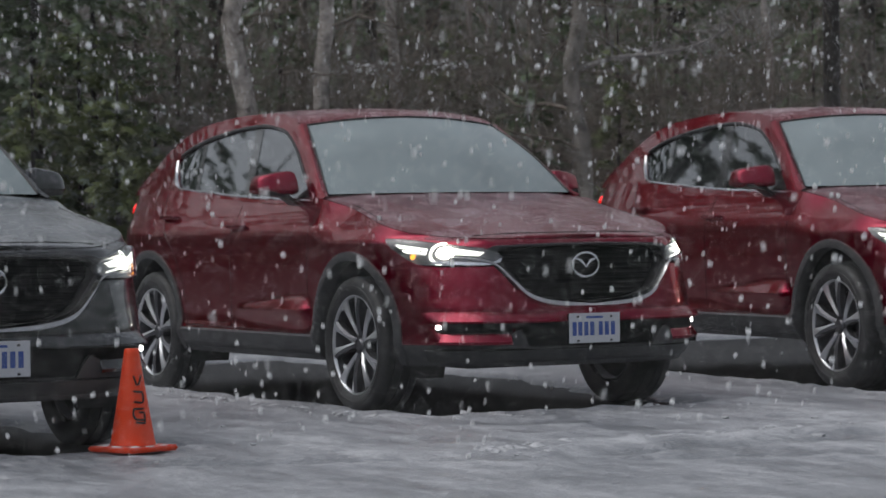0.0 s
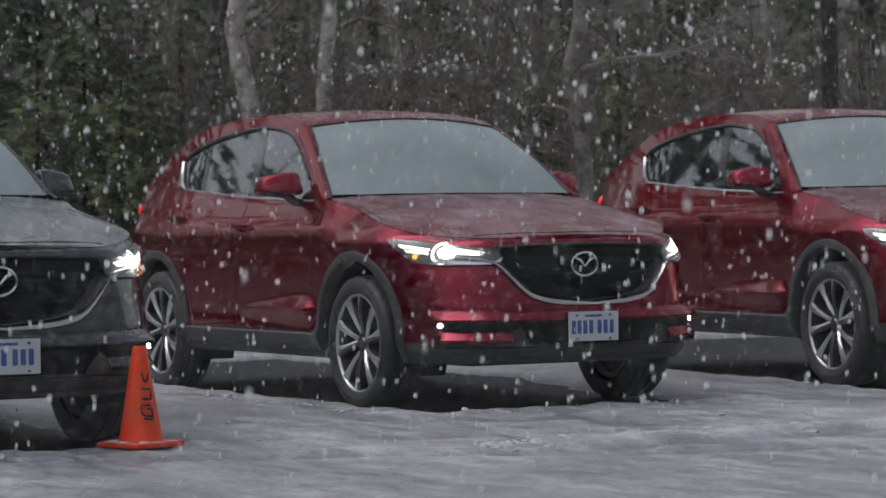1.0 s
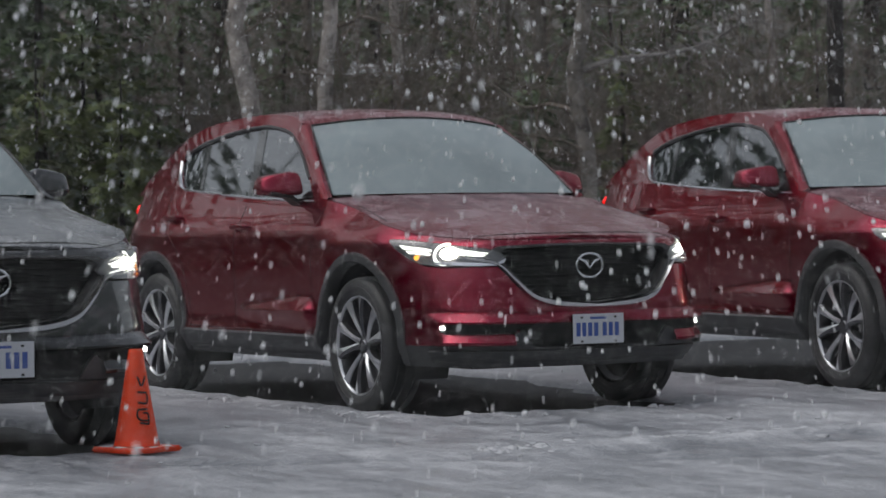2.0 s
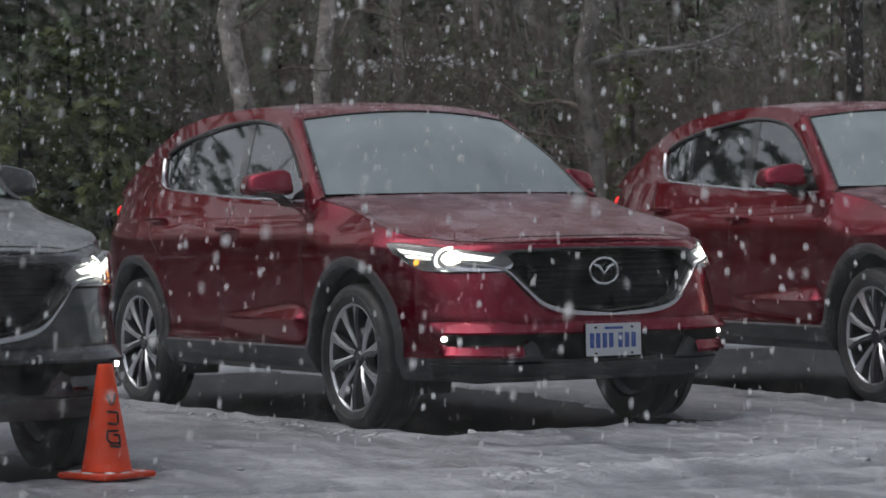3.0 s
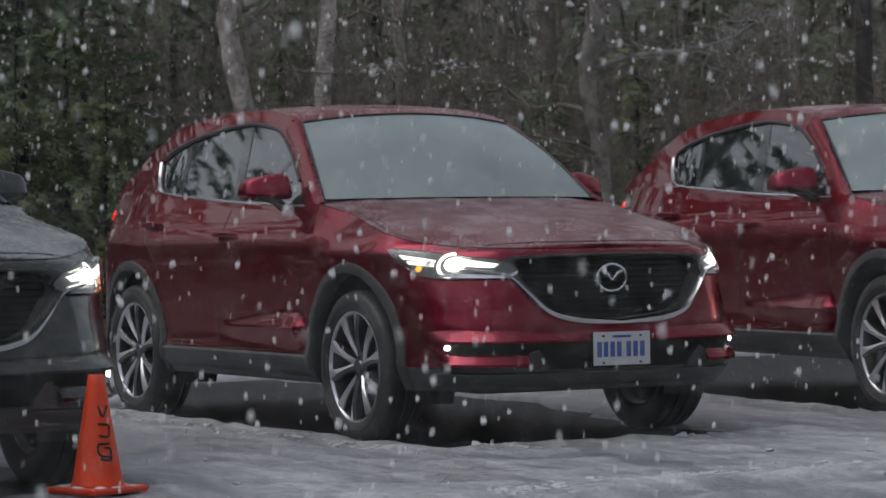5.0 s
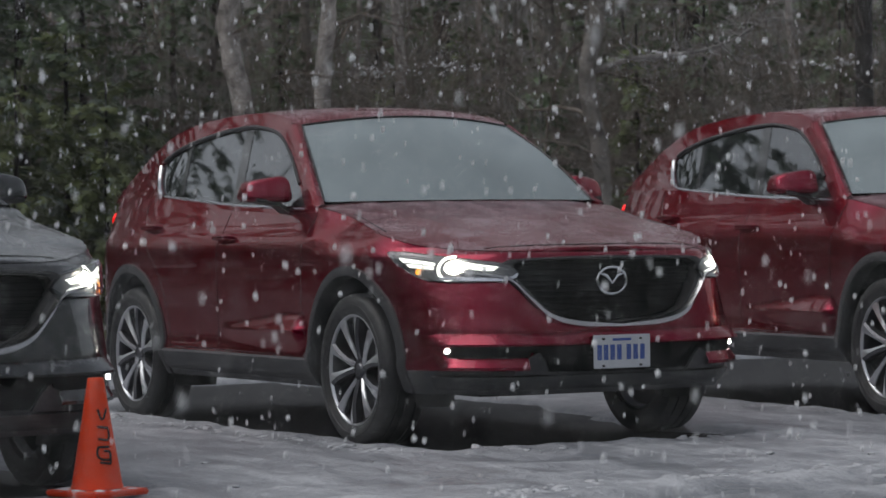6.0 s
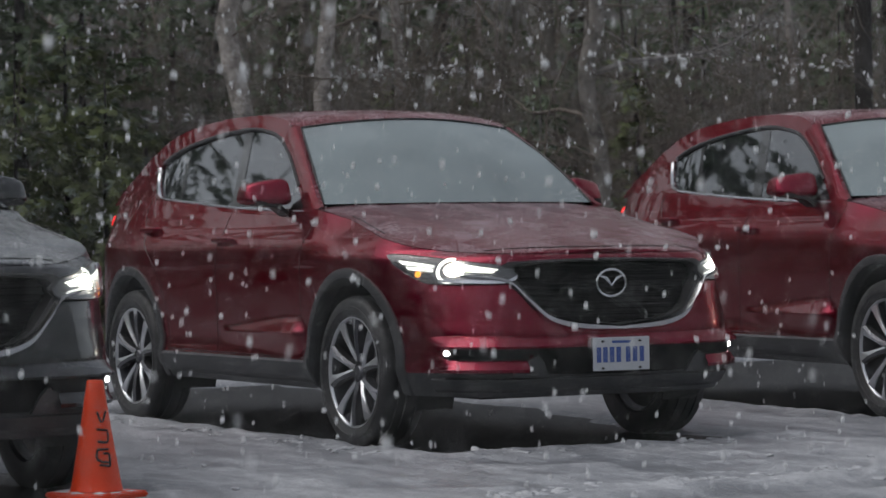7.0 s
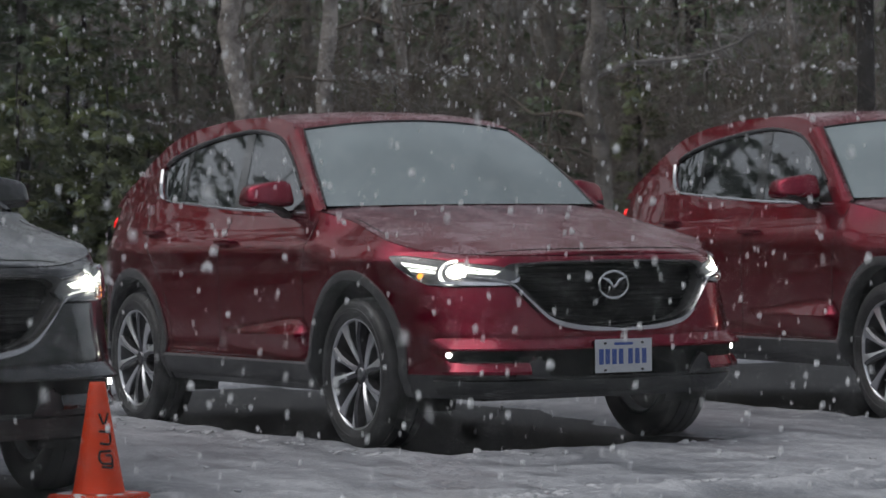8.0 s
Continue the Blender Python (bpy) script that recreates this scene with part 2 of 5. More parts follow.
OFF_FRONT = ease([(0.18, -0.17), (0.24, -0.08), (0.33, -0.03), (0.385, -0.012), (0.46, 0.0), (0.54, -0.002), (0.62, -0.018), (0.70, -0.035),
                  (0.80, -0.062), (0.86, -0.085), (0.90, -0.11), (0.935, -0.17)])
OFF_REAR = ease([(0.25, -0.08), (0.45, 0.0), (0.7, -0.006), (0.9, -0.015), (1.05, -0.04), (1.18, -0.08), (1.28, -0.12)])
TOP = ease([(-3.62, 1.20), (-3.2, 1.225), (-2.5, 1.215), (-2.0, 1.188), (-1.5, 1.158), (-1.0, 1.142), (-0.6, 1.142), (-0.45, 1.132), (-0.3, 1.105), (0.0, 1.045),
            (0.3, 0.985), (0.5, 0.945), (0.68, 0.926), (0.85, 0.918), (0.966, 0.912)])
SPINE = ease([(-0.55, 1.172), (-0.3, 1.142), (0.0, 1.094), (0.3, 1.035), (0.6, 0.975), (0.8, 0.936), (0.966, 0.912)])
BELLY, DADO = 0.265, 0.375
AXLES = (0.0, -2.70)
HUB = 0.36


def blend(a, b, x):
    t = min(max((x - a) / (b - a), 0.0), 1.0)
    return t * t * (3 - 2 * t)


def skin(i, z, out=0.0):
    """The body's skin at a station of the plan and a height, on the left side."""
    p, q, r = PLAN[i], PLAN[max(i - 1, 0)], PLAN[min(i + 1, len(PLAN) - 1)]
    t = r - q
    n = np.array([-t[1], t[0]]) / (np.hypot(*t) + 1e-9)
    n = n if n @ np.array([p[0] + 1.35, p[1]]) > 0 else -n
    front, rear = blend(0.2, 0.8, p[0]), blend(-3.1, -3.5, p[0])
    off = OFF_SIDE(z) * (1 - front) * (1 - rear) + OFF_FRONT(z) * front + OFF_REAR(z) * rear + out
    off -= 0.055 * max(0.0, z - 0.90) / 0.15 * blend(-0.48, -0.12, p[0]) * (1 - blend(0.25, 0.6, p[0]))
    size = min(max((p[0] + 1.5) / 0.80, 0.0), 1.0) * blend(-0.47, -0.56, p[0])
    if size > 0:
        drop = z - 0.535
        off += 0.046 * size * (max(0.0, 1 - drop / (0.074 * size)) if drop > 0 else math.exp(-(drop / 0.07) ** 2))
    return Vector((p[0] + n[0] * off, max(p[1] + n[1] * off, 0.0), z))


def side_y(x, z):
    """Half width of the body at a place along it and a height."""
    i = int(np.argmin([abs(p[0] - x) for p in PLAN[40:230]])) + 40
    p = PLAN[i]
    front, rear = blend(0.2, 0.8, x), blend(-3.1, -3.5, x)
    return p[1] + OFF_SIDE(z) * (1 - front) * (1 - rear) + OFF_FRONT(z) * front + OFF_REAR(z) * rear


FACE_TABLE = [[skin(i, z) for i in range(150, 260)] for z in np.arange(0.18, 0.96, 0.02)]


def nose_x(y, z):
    """How far forward the nose reaches at a half width and a height."""
    k = min(max((z - 0.18) / 0.02, 0), len(FACE_TABLE) - 1.001)
    vals = []
    for row in (FACE_TABLE[int(k)], FACE_TABLE[int(k) + 1]):
        ys = [v.y for v in row][::-1]
        xs = [v.x for v in row][::-1]
        vals.append(np.interp(abs(y), ys, xs))
    return float(vals[0] * (1 - k % 1) + vals[1] * (k % 1))


def on_nose(y, z, out):
    """A point on the nose, moved out along it."""
    x = nose_x(y, z)
    slope = (nose_x(abs(y) + 0.02, z) - nose_x(abs(y) - 0.02, z)) / 0.04
    n = Vector((1, -slope * (1 if y > 0 else -1), 0)).normalized()
    return Vector((x, y, z)) + n * out


ARC = np.concatenate([[0], np.cumsum([np.hypot(*(b - a)) for a, b in zip(PLAN[::-1], PLAN[::-1][1:])])])


def on_bow(s, z, out):
    """A point on the skin, s metres round from the middle of the nose (left is positive), moved out from it."""
    k = float(np.interp(abs(s), ARC, np.arange(len(ARC))))
    i = len(PLAN) - 1 - int(k)
    a, b = skin(i, z, out), skin(max(i - 1, 0), z, out)
    p = a.lerp(b, k % 1)
    return Vector((p.x, p.y * (1 if s > 0 else -1), p.z))


def arc_of(x):
    """How far round the skin a place along the side lies."""
    return float(ARC[len(PLAN) - 1 - int(np.argmin([abs(p[0] - x) for p in PLAN]))])


def glass_y(x, z):
    """Half width of the cabin."""
    return 0.83 - 0.42 * (z - 1.1) - 0.085 * max(0.0, -2.35 - x) ** 2


RAIL = [(-3.13, 1.36), (-2.98, 1.445), (-2.87, 1.492), (-2.726, 1.55), (-2.46, 1.604), (-2.04, 1.640), (-1.69, 1.646), (-1.40, 1.632), (-1.25, 1.605), (-1.135, 1.562)]
DLO_TOP = [(-1.39, 1.549), (-1.549, 1.570), (-1.695, 1.575), (-1.971, 1.561), (-2.309, 1.521), (-2.568, 1.467), (-2.685, 1.423)]
DLO_REAR = [(-2.685, 1.423), (-2.715, 1.395), (-2.66, 1.32), (-2.59, 1.26), (-2.50, 1.225)]
DLO_BELT = [(-2.50, 1.225), (-2.008, 1.193), (-1.493, 1.164), (-1.041, 1.146), (-0.64, 1.138)]
DLO_FRONT = [(-0.64, 1.138), (-0.811, 1.259), (-1.034, 1.407), (-1.247, 1.515), (-1.39, 1.549)]
GRILLE = [(0.0, 0.578), (0.25, 0.598), (0.38, 0.645), (0.46, 0.73), (0.525, 0.815), (0.50, 0.868), (0.40, 0.878), (0.2, 0.884), (0.0, 0.886)]


def cabin(x, z, side, out=0.0):
    return Vector((x, side * (glass_y(x, z) + out), z))


def wheel(parent, x, y, turn):
    """Tyre, rim and disc; the outer face looks along +y turned by turn degrees."""
    w = new("wheel")
    w.parent = parent
    w.matrix_local = pose(x, y, HUB, 0, 0, turn)
    ang = np.linspace(0, 2 * math.pi, 72, endpoint=False)

    def lathe(bm, prof):
        rows = [[Vector((r * math.sin(a), yy, r * math.cos(a))) for r, yy in prof] for a in ang]
        grid(bm, rows + [rows[0]])
        bmesh.ops.remove_doubles(bm, verts=bm.verts, dist=1e-5)
    bm = bmesh.new()
    lathe(bm, [(0.255, -0.10), (0.30, -0.115), (0.340, -0.112), (0.358, -0.098), (0.364, -0.06), (0.365, -0.057), (0.358, -0.054), (0.358, -0.048), (0.365, -0.045), (0.366, 0.0), (0.359, 0.003),
               (0.359, 0.009), (0.365, 0.012), (0.365, 0.045), (0.358, 0.048), (0.358, 0.054), (0.364, 0.057), (0.363, 0.08), (0.356, 0.098), (0.338, 0.111), (0.316, 0.114), (0.314, 0.117), (0.298, 0.117), (0.296, 0.114), (0.276, 0.108), (0.262, 0.098)])
    part("tyre", bm, RUBBER, w)
    bm = bmesh.new()
    lathe(bm, [(0.235, -0.09), (0.247, -0.08), (0.240, 0.0), (0.246, 0.06), (0.252, 0.088)])
    part("rim", bm, GUN, w, "dark alloy rim barrel")
    bm = bmesh.new()
    lathe(bm, [(0.252, 0.084), (0.254, 0.094), (0.259, 0.101), (0.264, 0.102), (0.266, 0.098)])
    part("rim_lip", bm, ALLOY, w, "machined alloy rim lip")
    # five pairs of spokes, each with a bright machined facet that twists towards the rim beside a dark one
    for k in range(5):
        for d in (-1, 1):
            a0 = 2 * math.pi * k / 5 + 0.12 + d * 0.16
            a1 = 2 * math.pi * k / 5 + 0.12 + d * 0.30 + 0.10
            p0 = Vector((math.sin(a0) * 0.050, 0.066, math.cos(a0) * 0.050))
            p1 = Vector((math.sin(a1) * 0.254, 0.092, math.cos(a1) * 0.254))
            t = (p1 - p0).normalized()
            u = t.cross(Vector((0, 1, 0))).normalized() * d
            rows, bright = [], []
            for f, wd, dep, crest in ((0, 0.017, 0.05, 0.2), (0.3, 0.015, 0.045, 0.1), (0.65, 0.019, 0.036, -0.2), (1, 0.030, 0.028, -0.55)):
                c = p0.lerp(p1, f) + Vector((0, 0.010 * math.sin(f * 3.14), 0))
                top = c + u * wd * crest + Vector((0, 0.010, 0))
                rows.append([c - u * wd + Vector((0, -dep, 0)), c - u * wd, top, c + u * wd, c + u * wd + Vector((0, -dep, 0))])
                edge = c + u * wd
                bright.append([top + Vector((0, 0.0015, 0)), edge + Vector((0, 0.0015, 0)), edge + u * 0.001 + Vector((0, -0.006, 0))])
            bm = bmesh.new()
            grid(bm, rows)
            spoke = part("spoke", bm, GUN, w, "dark grey alloy spoke", smooth=False)
            bm = bmesh.new()
            grid(bm, bright)
            part("spoke_face", bm, ALLOY, spoke, "bright machined face", smooth=False)
    bm = bmesh.new()
    lathe(bm, [(0.0, 0.078), (0.026, 0.078), (0.031, 0.074), (0.034, 0.066), (0.062, 0.064), (0.066, 0.03), (0.066, 0.0)])
    part("hub_cap", bm, GUN, w)
    bm = bmesh.new()
    lathe(bm, [(0.07, 0.012), (0.155, 0.012), (0.16, 0.008), (0.16, -0.012), (0.07, -0.012)])
    part("brake_disc", bm, GUN, w)
    bm = bmesh.new()
    lathe(bm, [(0.0, -0.05), (0.225, -0.05)])
    part("wheel_back", bm, WELL, w)
    return w


def car(name, label, colour, m, trim_label):
    c = thing(name, label, "car", "parked cars", m=m)
    n = len(PLAN)
    heights = [BELLY, 0.285, 0.31, 0.335, 0.355, DADO, 0.41, 0.44, 0.47, 0.50, 0.52, 0.535, 0.55, 0.565, 0.58, 0.595, 0.61, 0.625, 0.64, 0.66, 0.68, 0.71, 0.74, 0.77, 0.80, 0.83, 0.86]
    cols = []
    for i in range(n):
        top = TOP(PLAN[i][0])
        zs = heights + [0.86 + (top - 0.86) * k / 12 for k in range(1, 13)]
        cols.append([skin(i, z) for z in zs])

    def in_grille(v):
        if v.x < 0.6 or not 0.56 < v.z < 0.89:
            return False
        ys = [p for p in GRILLE]
        inside, yy = False, abs(v.y)
        loop = ys + [(-0.01, 0.886), (-0.01, 0.578)]
        for (a, b), (e, f) in zip(loop, loop[1:] + loop[:1]):
            if (b > v.z) != (f > v.z) and yy < (e - a) * (v.z - b) / (f - b) + a:
                inside = not inside
        return inside

    for which in ("body", "cladding"):
        bm = bmesh.new()
        for side in (1, -1):
            vs = {}

            def vert(i, j):
                if (i, j) not in vs:
                    p = cols[i][j]
                    vs[i, j] = bm.verts.new((p.x, side * p.y, p.z))
                return vs[i, j]
            for i in range(n - 1):
                for j in range(len(cols[0]) - 1):
                    mid = (cols[i][j] + cols[i + 1][j + 1]) / 2
                    low = mid.z < DADO
                    if low != (which == "cladding"):
                        continue
                    if mid.y > 0.6 and any((mid.x - a) ** 2 + (mid.z - HUB - 0.018) ** 2 < 0.445 ** 2 for a in AXLES):
                        continue
                    if in_grille(mid):
                        continue
                    bm.faces.new((vert(i, j), vert(i + 1, j), vert(i + 1, j + 1), vert(i, j + 1)))
        bmesh.ops.remove_doubles(bm, verts=bm.verts, dist=1e-4)
        part(which, bm, colour if which == "body" else PLASTIC, c, trim_label if which == "body" else "dark grey plastic lower cladding")

    # bonnet
    bm = bmesh.new()
    first = next(i for i in range(n) if PLAN[i][0] > -0.56)
    rows = []
    for i in range(first, n):
        e = skin(i, TOP(PLAN[i][0]))
        row = []
        for s in np.linspace(-1, 1, 41):
            y = e.y * s
            rise = max(SPINE(e.x) - e.z, 0) * (1 - abs(s) ** 2.6)
            ridge = 0.004 * math.exp(-((abs(y) - 0.48 - 0.1 * blend(0.6, -0.5, e.x)) / 0.05) ** 2) * (1 - blend(0.55, 0.9, e.x))
            bow = 0.05 * (1 - s * s) * blend(0.0, -0.5, e.x)
            row.append(Vector((e.x + bow, y, e.z + rise + ridge * (1 - abs(s) ** 8) + 0.003)))
        rows.append(row)
    grid(bm, rows)
    bmesh.ops.remove_doubles(bm, verts=bm.verts, dist=1e-4)
    part("bonnet", bm, colour, c)

    # cabin sides, glass, roof
    top = spline([(-0.47, 1.122), (-0.535, 1.164), (-0.83, 1.365), (-1.135, 1.562)], 16)
    rail = spline(RAIL[::-1], 34)
    rear = spline([RAIL[0], (-3.29, 1.285), (-3.40, 1.20)], 8)
    belt = [np.array((x, TOP(x) - 0.02)) for x in np.linspace(-3.40, -0.47, 34)]
    outer = top[:-1] + rail[:-1] + rear[:-1] + belt[:-1]
    inner = spline(DLO_FRONT, 16)[:-1] + spline(DLO_TOP, 34)[:-1] + spline(DLO_REAR, 8)[:-1] + spline(DLO_BELT, 34)[:-1]
    for side in (1, -1):
        bm = bmesh.new()
        lip = [p + (np.mean(inner, axis=0) - p) * 0.012 for p in inner]
        grid(bm, [[cabin(*p, side, 0.004) for p in loop] for loop in (outer, [a * 0.5 + b * 0.5 for a, b in zip(outer, inner)], inner)] + [[cabin(*p, side, -0.02) for p in lip]], True)
        part("cabin_side", bm, colour, c)
        cuts = [(-0.64, -1.47), (-1.56, -2.23), (-2.27, -2.72)]
        lean = 0.42
        for x0, x1 in cuts:
            bm = bmesh.new()
            poly = [tuple(p) for p in inner]
            vs = [bm.verts.new((p[0], p[1], 0)) for p in poly]
            bm.faces.new(vs)
            for x, keep in ((x0, -1), (x1, 1)):
                if x in (-0.64, -2.72):
                    continue
                no = Vector((1, lean, 0)).normalized()
                bmesh.ops.bisect_plane(bm, geom=bm.verts[:] + bm.edges[:] + bm.faces[:], plane_co=(x, 1.17, 0), plane_no=no, clear_outer=keep < 0, clear_inner=keep > 0)
            for xx in np.arange(-2.7, -0.6, 0.12):
                bmesh.ops.bisect_plane(bm, geom=bm.verts[:] + bm.edges[:] + bm.faces[:], plane_co=(xx, 0, 0), plane_no=(1, 0, 0))
            for v in bm.verts:
                v.co = cabin(v.co.x, v.co.y, side, -0.008)
            part("side_window", bm, PANE, c, "dark tinted side window")
        for x in (-1.515, -2.25):
            bm = bmesh.new()
            wide = 0.05 if x > -2 else 0.022
            rows = []
            for z in np.linspace(1.15, 1.585, 8):
                xx = x - lean * (z - 1.17)
                rows.append([cabin(xx - wide, z, side, -0.012), cabin(xx - wide, z, side, -0.005), cabin(xx + wide, z, side, -0.005), cabin(xx + wide, z, side, -0.012)])
            grid(bm, rows)
            part("window_pillar", bm, PILLAR, c, "gloss black window pillar")
        bm = bmesh.new()
        belt_line = [cabin(p[0], p[1], side, 0.006) for p in spline(DLO_REAR[1:], 10) + spline(DLO_BELT, 30)[1:]]
        tube(bm, belt_line, [0.013] * 8 + [0.008] * (len(belt_line) - 8), 6)
        part("window_trim", bm, CHROME, c, "bright chrome window trim")
        bm = bmesh.new()
        tube(bm, [cabin(p[0], p[1], side, 0.002) for p in spline(DLO_FRONT[1:], 14) + spline(DLO_TOP, 26)[1:]], 0.011, 6)
        part("window_seal", bm, DARK, c)

    edge = spline([(-0.535, 0.768, 1.164), (-0.83, 0.69, 1.375), (-1.123, 0.60, 1.563)], 14)
    bm = bmesh.new()
    rows = []
    for k, e in enumerate(edge):
        f = k / 13
        row = []
        for s in np.linspace(-1, 1, 31):
            r = 1 - s * s
            row.append(Vector((e[0] + r * (0.13 - 0.05 * f) + 0.02 * math.sin(f * 3.14) * r, e[1] * s, e[2] + r * (0.005 + 0.04 * f) + 0.015 * math.sin(f * 3.14))))
        rows.append(row)
    grid(bm, rows)
    part("windscreen", bm, SHIELD, c, "windscreen with reflected grey sky put in as a pale film")
    bm = bmesh.new()
    tube(bm, [p + Vector((0.004, 0, 0.002)) for p in rows[-1]], 0.006, 6)
    for j in (0, -1):
        tube(bm, [r[j] + Vector((0.002, 0, 0.002)) for r in rows], 0.006, 6)
    part("windscreen_seal", bm, DARK, c)
    for side in (1, -1):
        bm = bmesh.new()
        rows = []
        for e in [np.array((-0.485, 0.787, 1.142))] + edge:
            k = 0.25 if e[2] < 1.16 else 1.0
            c0 = cabin(e[0] - 0.02 * k, e[2] + 0.004 * k, side, 0.004 + 0.003 * k)
            w0 = Vector((e[0] + 0.002, side * (e[1] + 0.003), e[2] + 0.006))
            rows.append([w0 + Vector((-0.006, 0, -0.015)), w0, w0.lerp(c0, 0.5) + Vector((0.003, side * 0.006, 0.006)), c0, cabin(e[0] - 0.055 * k, e[2] - 0.02 * k, side, 0.0065 * k), cabin(e[0] - 0.09 * k, e[2] - 0.045 * k, side, 0.003 * k)])
        grid(bm, rows)
        part("front_pillar", bm, colour, c)
    bm = bmesh.new()
    rows = []
    for k, (x, z) in enumerate(rail):
        f = k / (len(rail) - 1)
        w = glass_y(x, z) + 0.004
        if k == 0:
            w = 0.602
        row = []
        for s in np.linspace(-1, 1, 31):
            r = 1 - abs(s) ** 2.2
            bow = (0.08 * (1 - blend(0, 0.25, f)) - 0.10 * blend(0.8, 1, f)) * (1 - s * s)
            row.append(Vector((x + bow, w * s, z + r * (0.038 - 0.012 * f))))
        rows.append(row)
    grid(bm, rows)
    part("roof", bm, colour, c)
    bm = bmesh.new()
    low = [skin(i, TOP(PLAN[i][0])) for i in range(0, 40)]
    ends = [Vector((p.x, p.y, p.z)) for p in low]
    line = [Vector((p.x, -p.y, p.z)) for p in ends[::-1]] + ends[1:]
    tops = []
    for k in range(len(line)):
        s = -1 + 2 * k / (len(line) - 1)
        tops.append(Vector((rail[-1][0] - 0.10 * (1 - s * s), (glass_y(*rail[-1]) + 0.004) * s, rail[-1][1] + 0.026 * (1 - abs(s) ** 2.2))))
    grid(bm, [[a.lerp(b, f) + Vector((-0.01, 0, 0.005)) * math.sin(f * math.pi) for a, b in zip(tops, line)] for f in np.linspace(0, 1, 9)])
    gate = part("tailgate", bm, colour, c)

    # underside and wheel wells
    bm = bmesh.new()
    block(bm, -3.4, 0.72, -0.60, 0.60, 0.25, 0.31)
    block(bm, -2.2, -0.5, -0.78, 0.78, 0.27, 0.33)
    part("underbody", bm, WELL, c)
    for x0, x1 in ((-0.52, 0.50), (-3.2, -2.18)):
        bm = bmesh.new()
        block(bm, x0, x1, -0.60, 0.60, 0.305, 0.82)
        part("wheel_bay", bm, WELL, c)
    for a in AXLES:
        for side in (1, -1):
            bm = bmesh.new()
            rows = []
            for t in np.linspace(-0.42, math.pi + 0.42, 40):
                x, z = a + 0.455 * math.cos(t), HUB + 0.018 + 0.455 * math.sin(t)
                y = side_y(x, max(z, 0.22)) - 0.004
                rows.append([Vector((x, side * y, z)), Vector((x, side * 0.58, z))])
            grid(bm, rows)
            part("wheel_well", bm, WELL, c)
            bm = bmesh.new()
            rows = []
            for t in np.linspace(-0.24, math.pi + 0.24, 60):
                row = []
                for r, out in ((0.425, -0.06), (0.425, 0.004), (0.432, 0.014), (0.460, 0.016), (0.476, 0.010), (0.480, -0.012)):
                    x, z = a + r * math.cos(t), HUB + 0.018 + r * math.sin(t)
                    row.append(Vector((x, side * (side_y(x, max(z, 0.22)) + out), z)))
                rows.append(row)
            grid(bm, rows)
            part("arch_flare", bm, PLASTIC, c, "dark grey plastic wheel arch flare")
    for a in AXLES:
        wheel(c, a, 0.785, 0)
        wheel(c, a, -0.785, 180)

    # sill
    for side in (1, -1):
        bm = bmesh.new()
        rows = []
        for x in np.linspace(-2.24, -0.46, 30):
            rows.append([Vector((x, side * (side_y(x, z) + o), z)) for z, o in ((0.405, 0.003), (0.393, 0.014), (0.33, 0.014), (0.30, 0.008), (0.285, -0.02), (0.285, -0.2))])
        grid(bm, rows)
        part("sill", bm, PLASTIC, c, "dark grey plastic sill")

    details(c, colour)
    return c


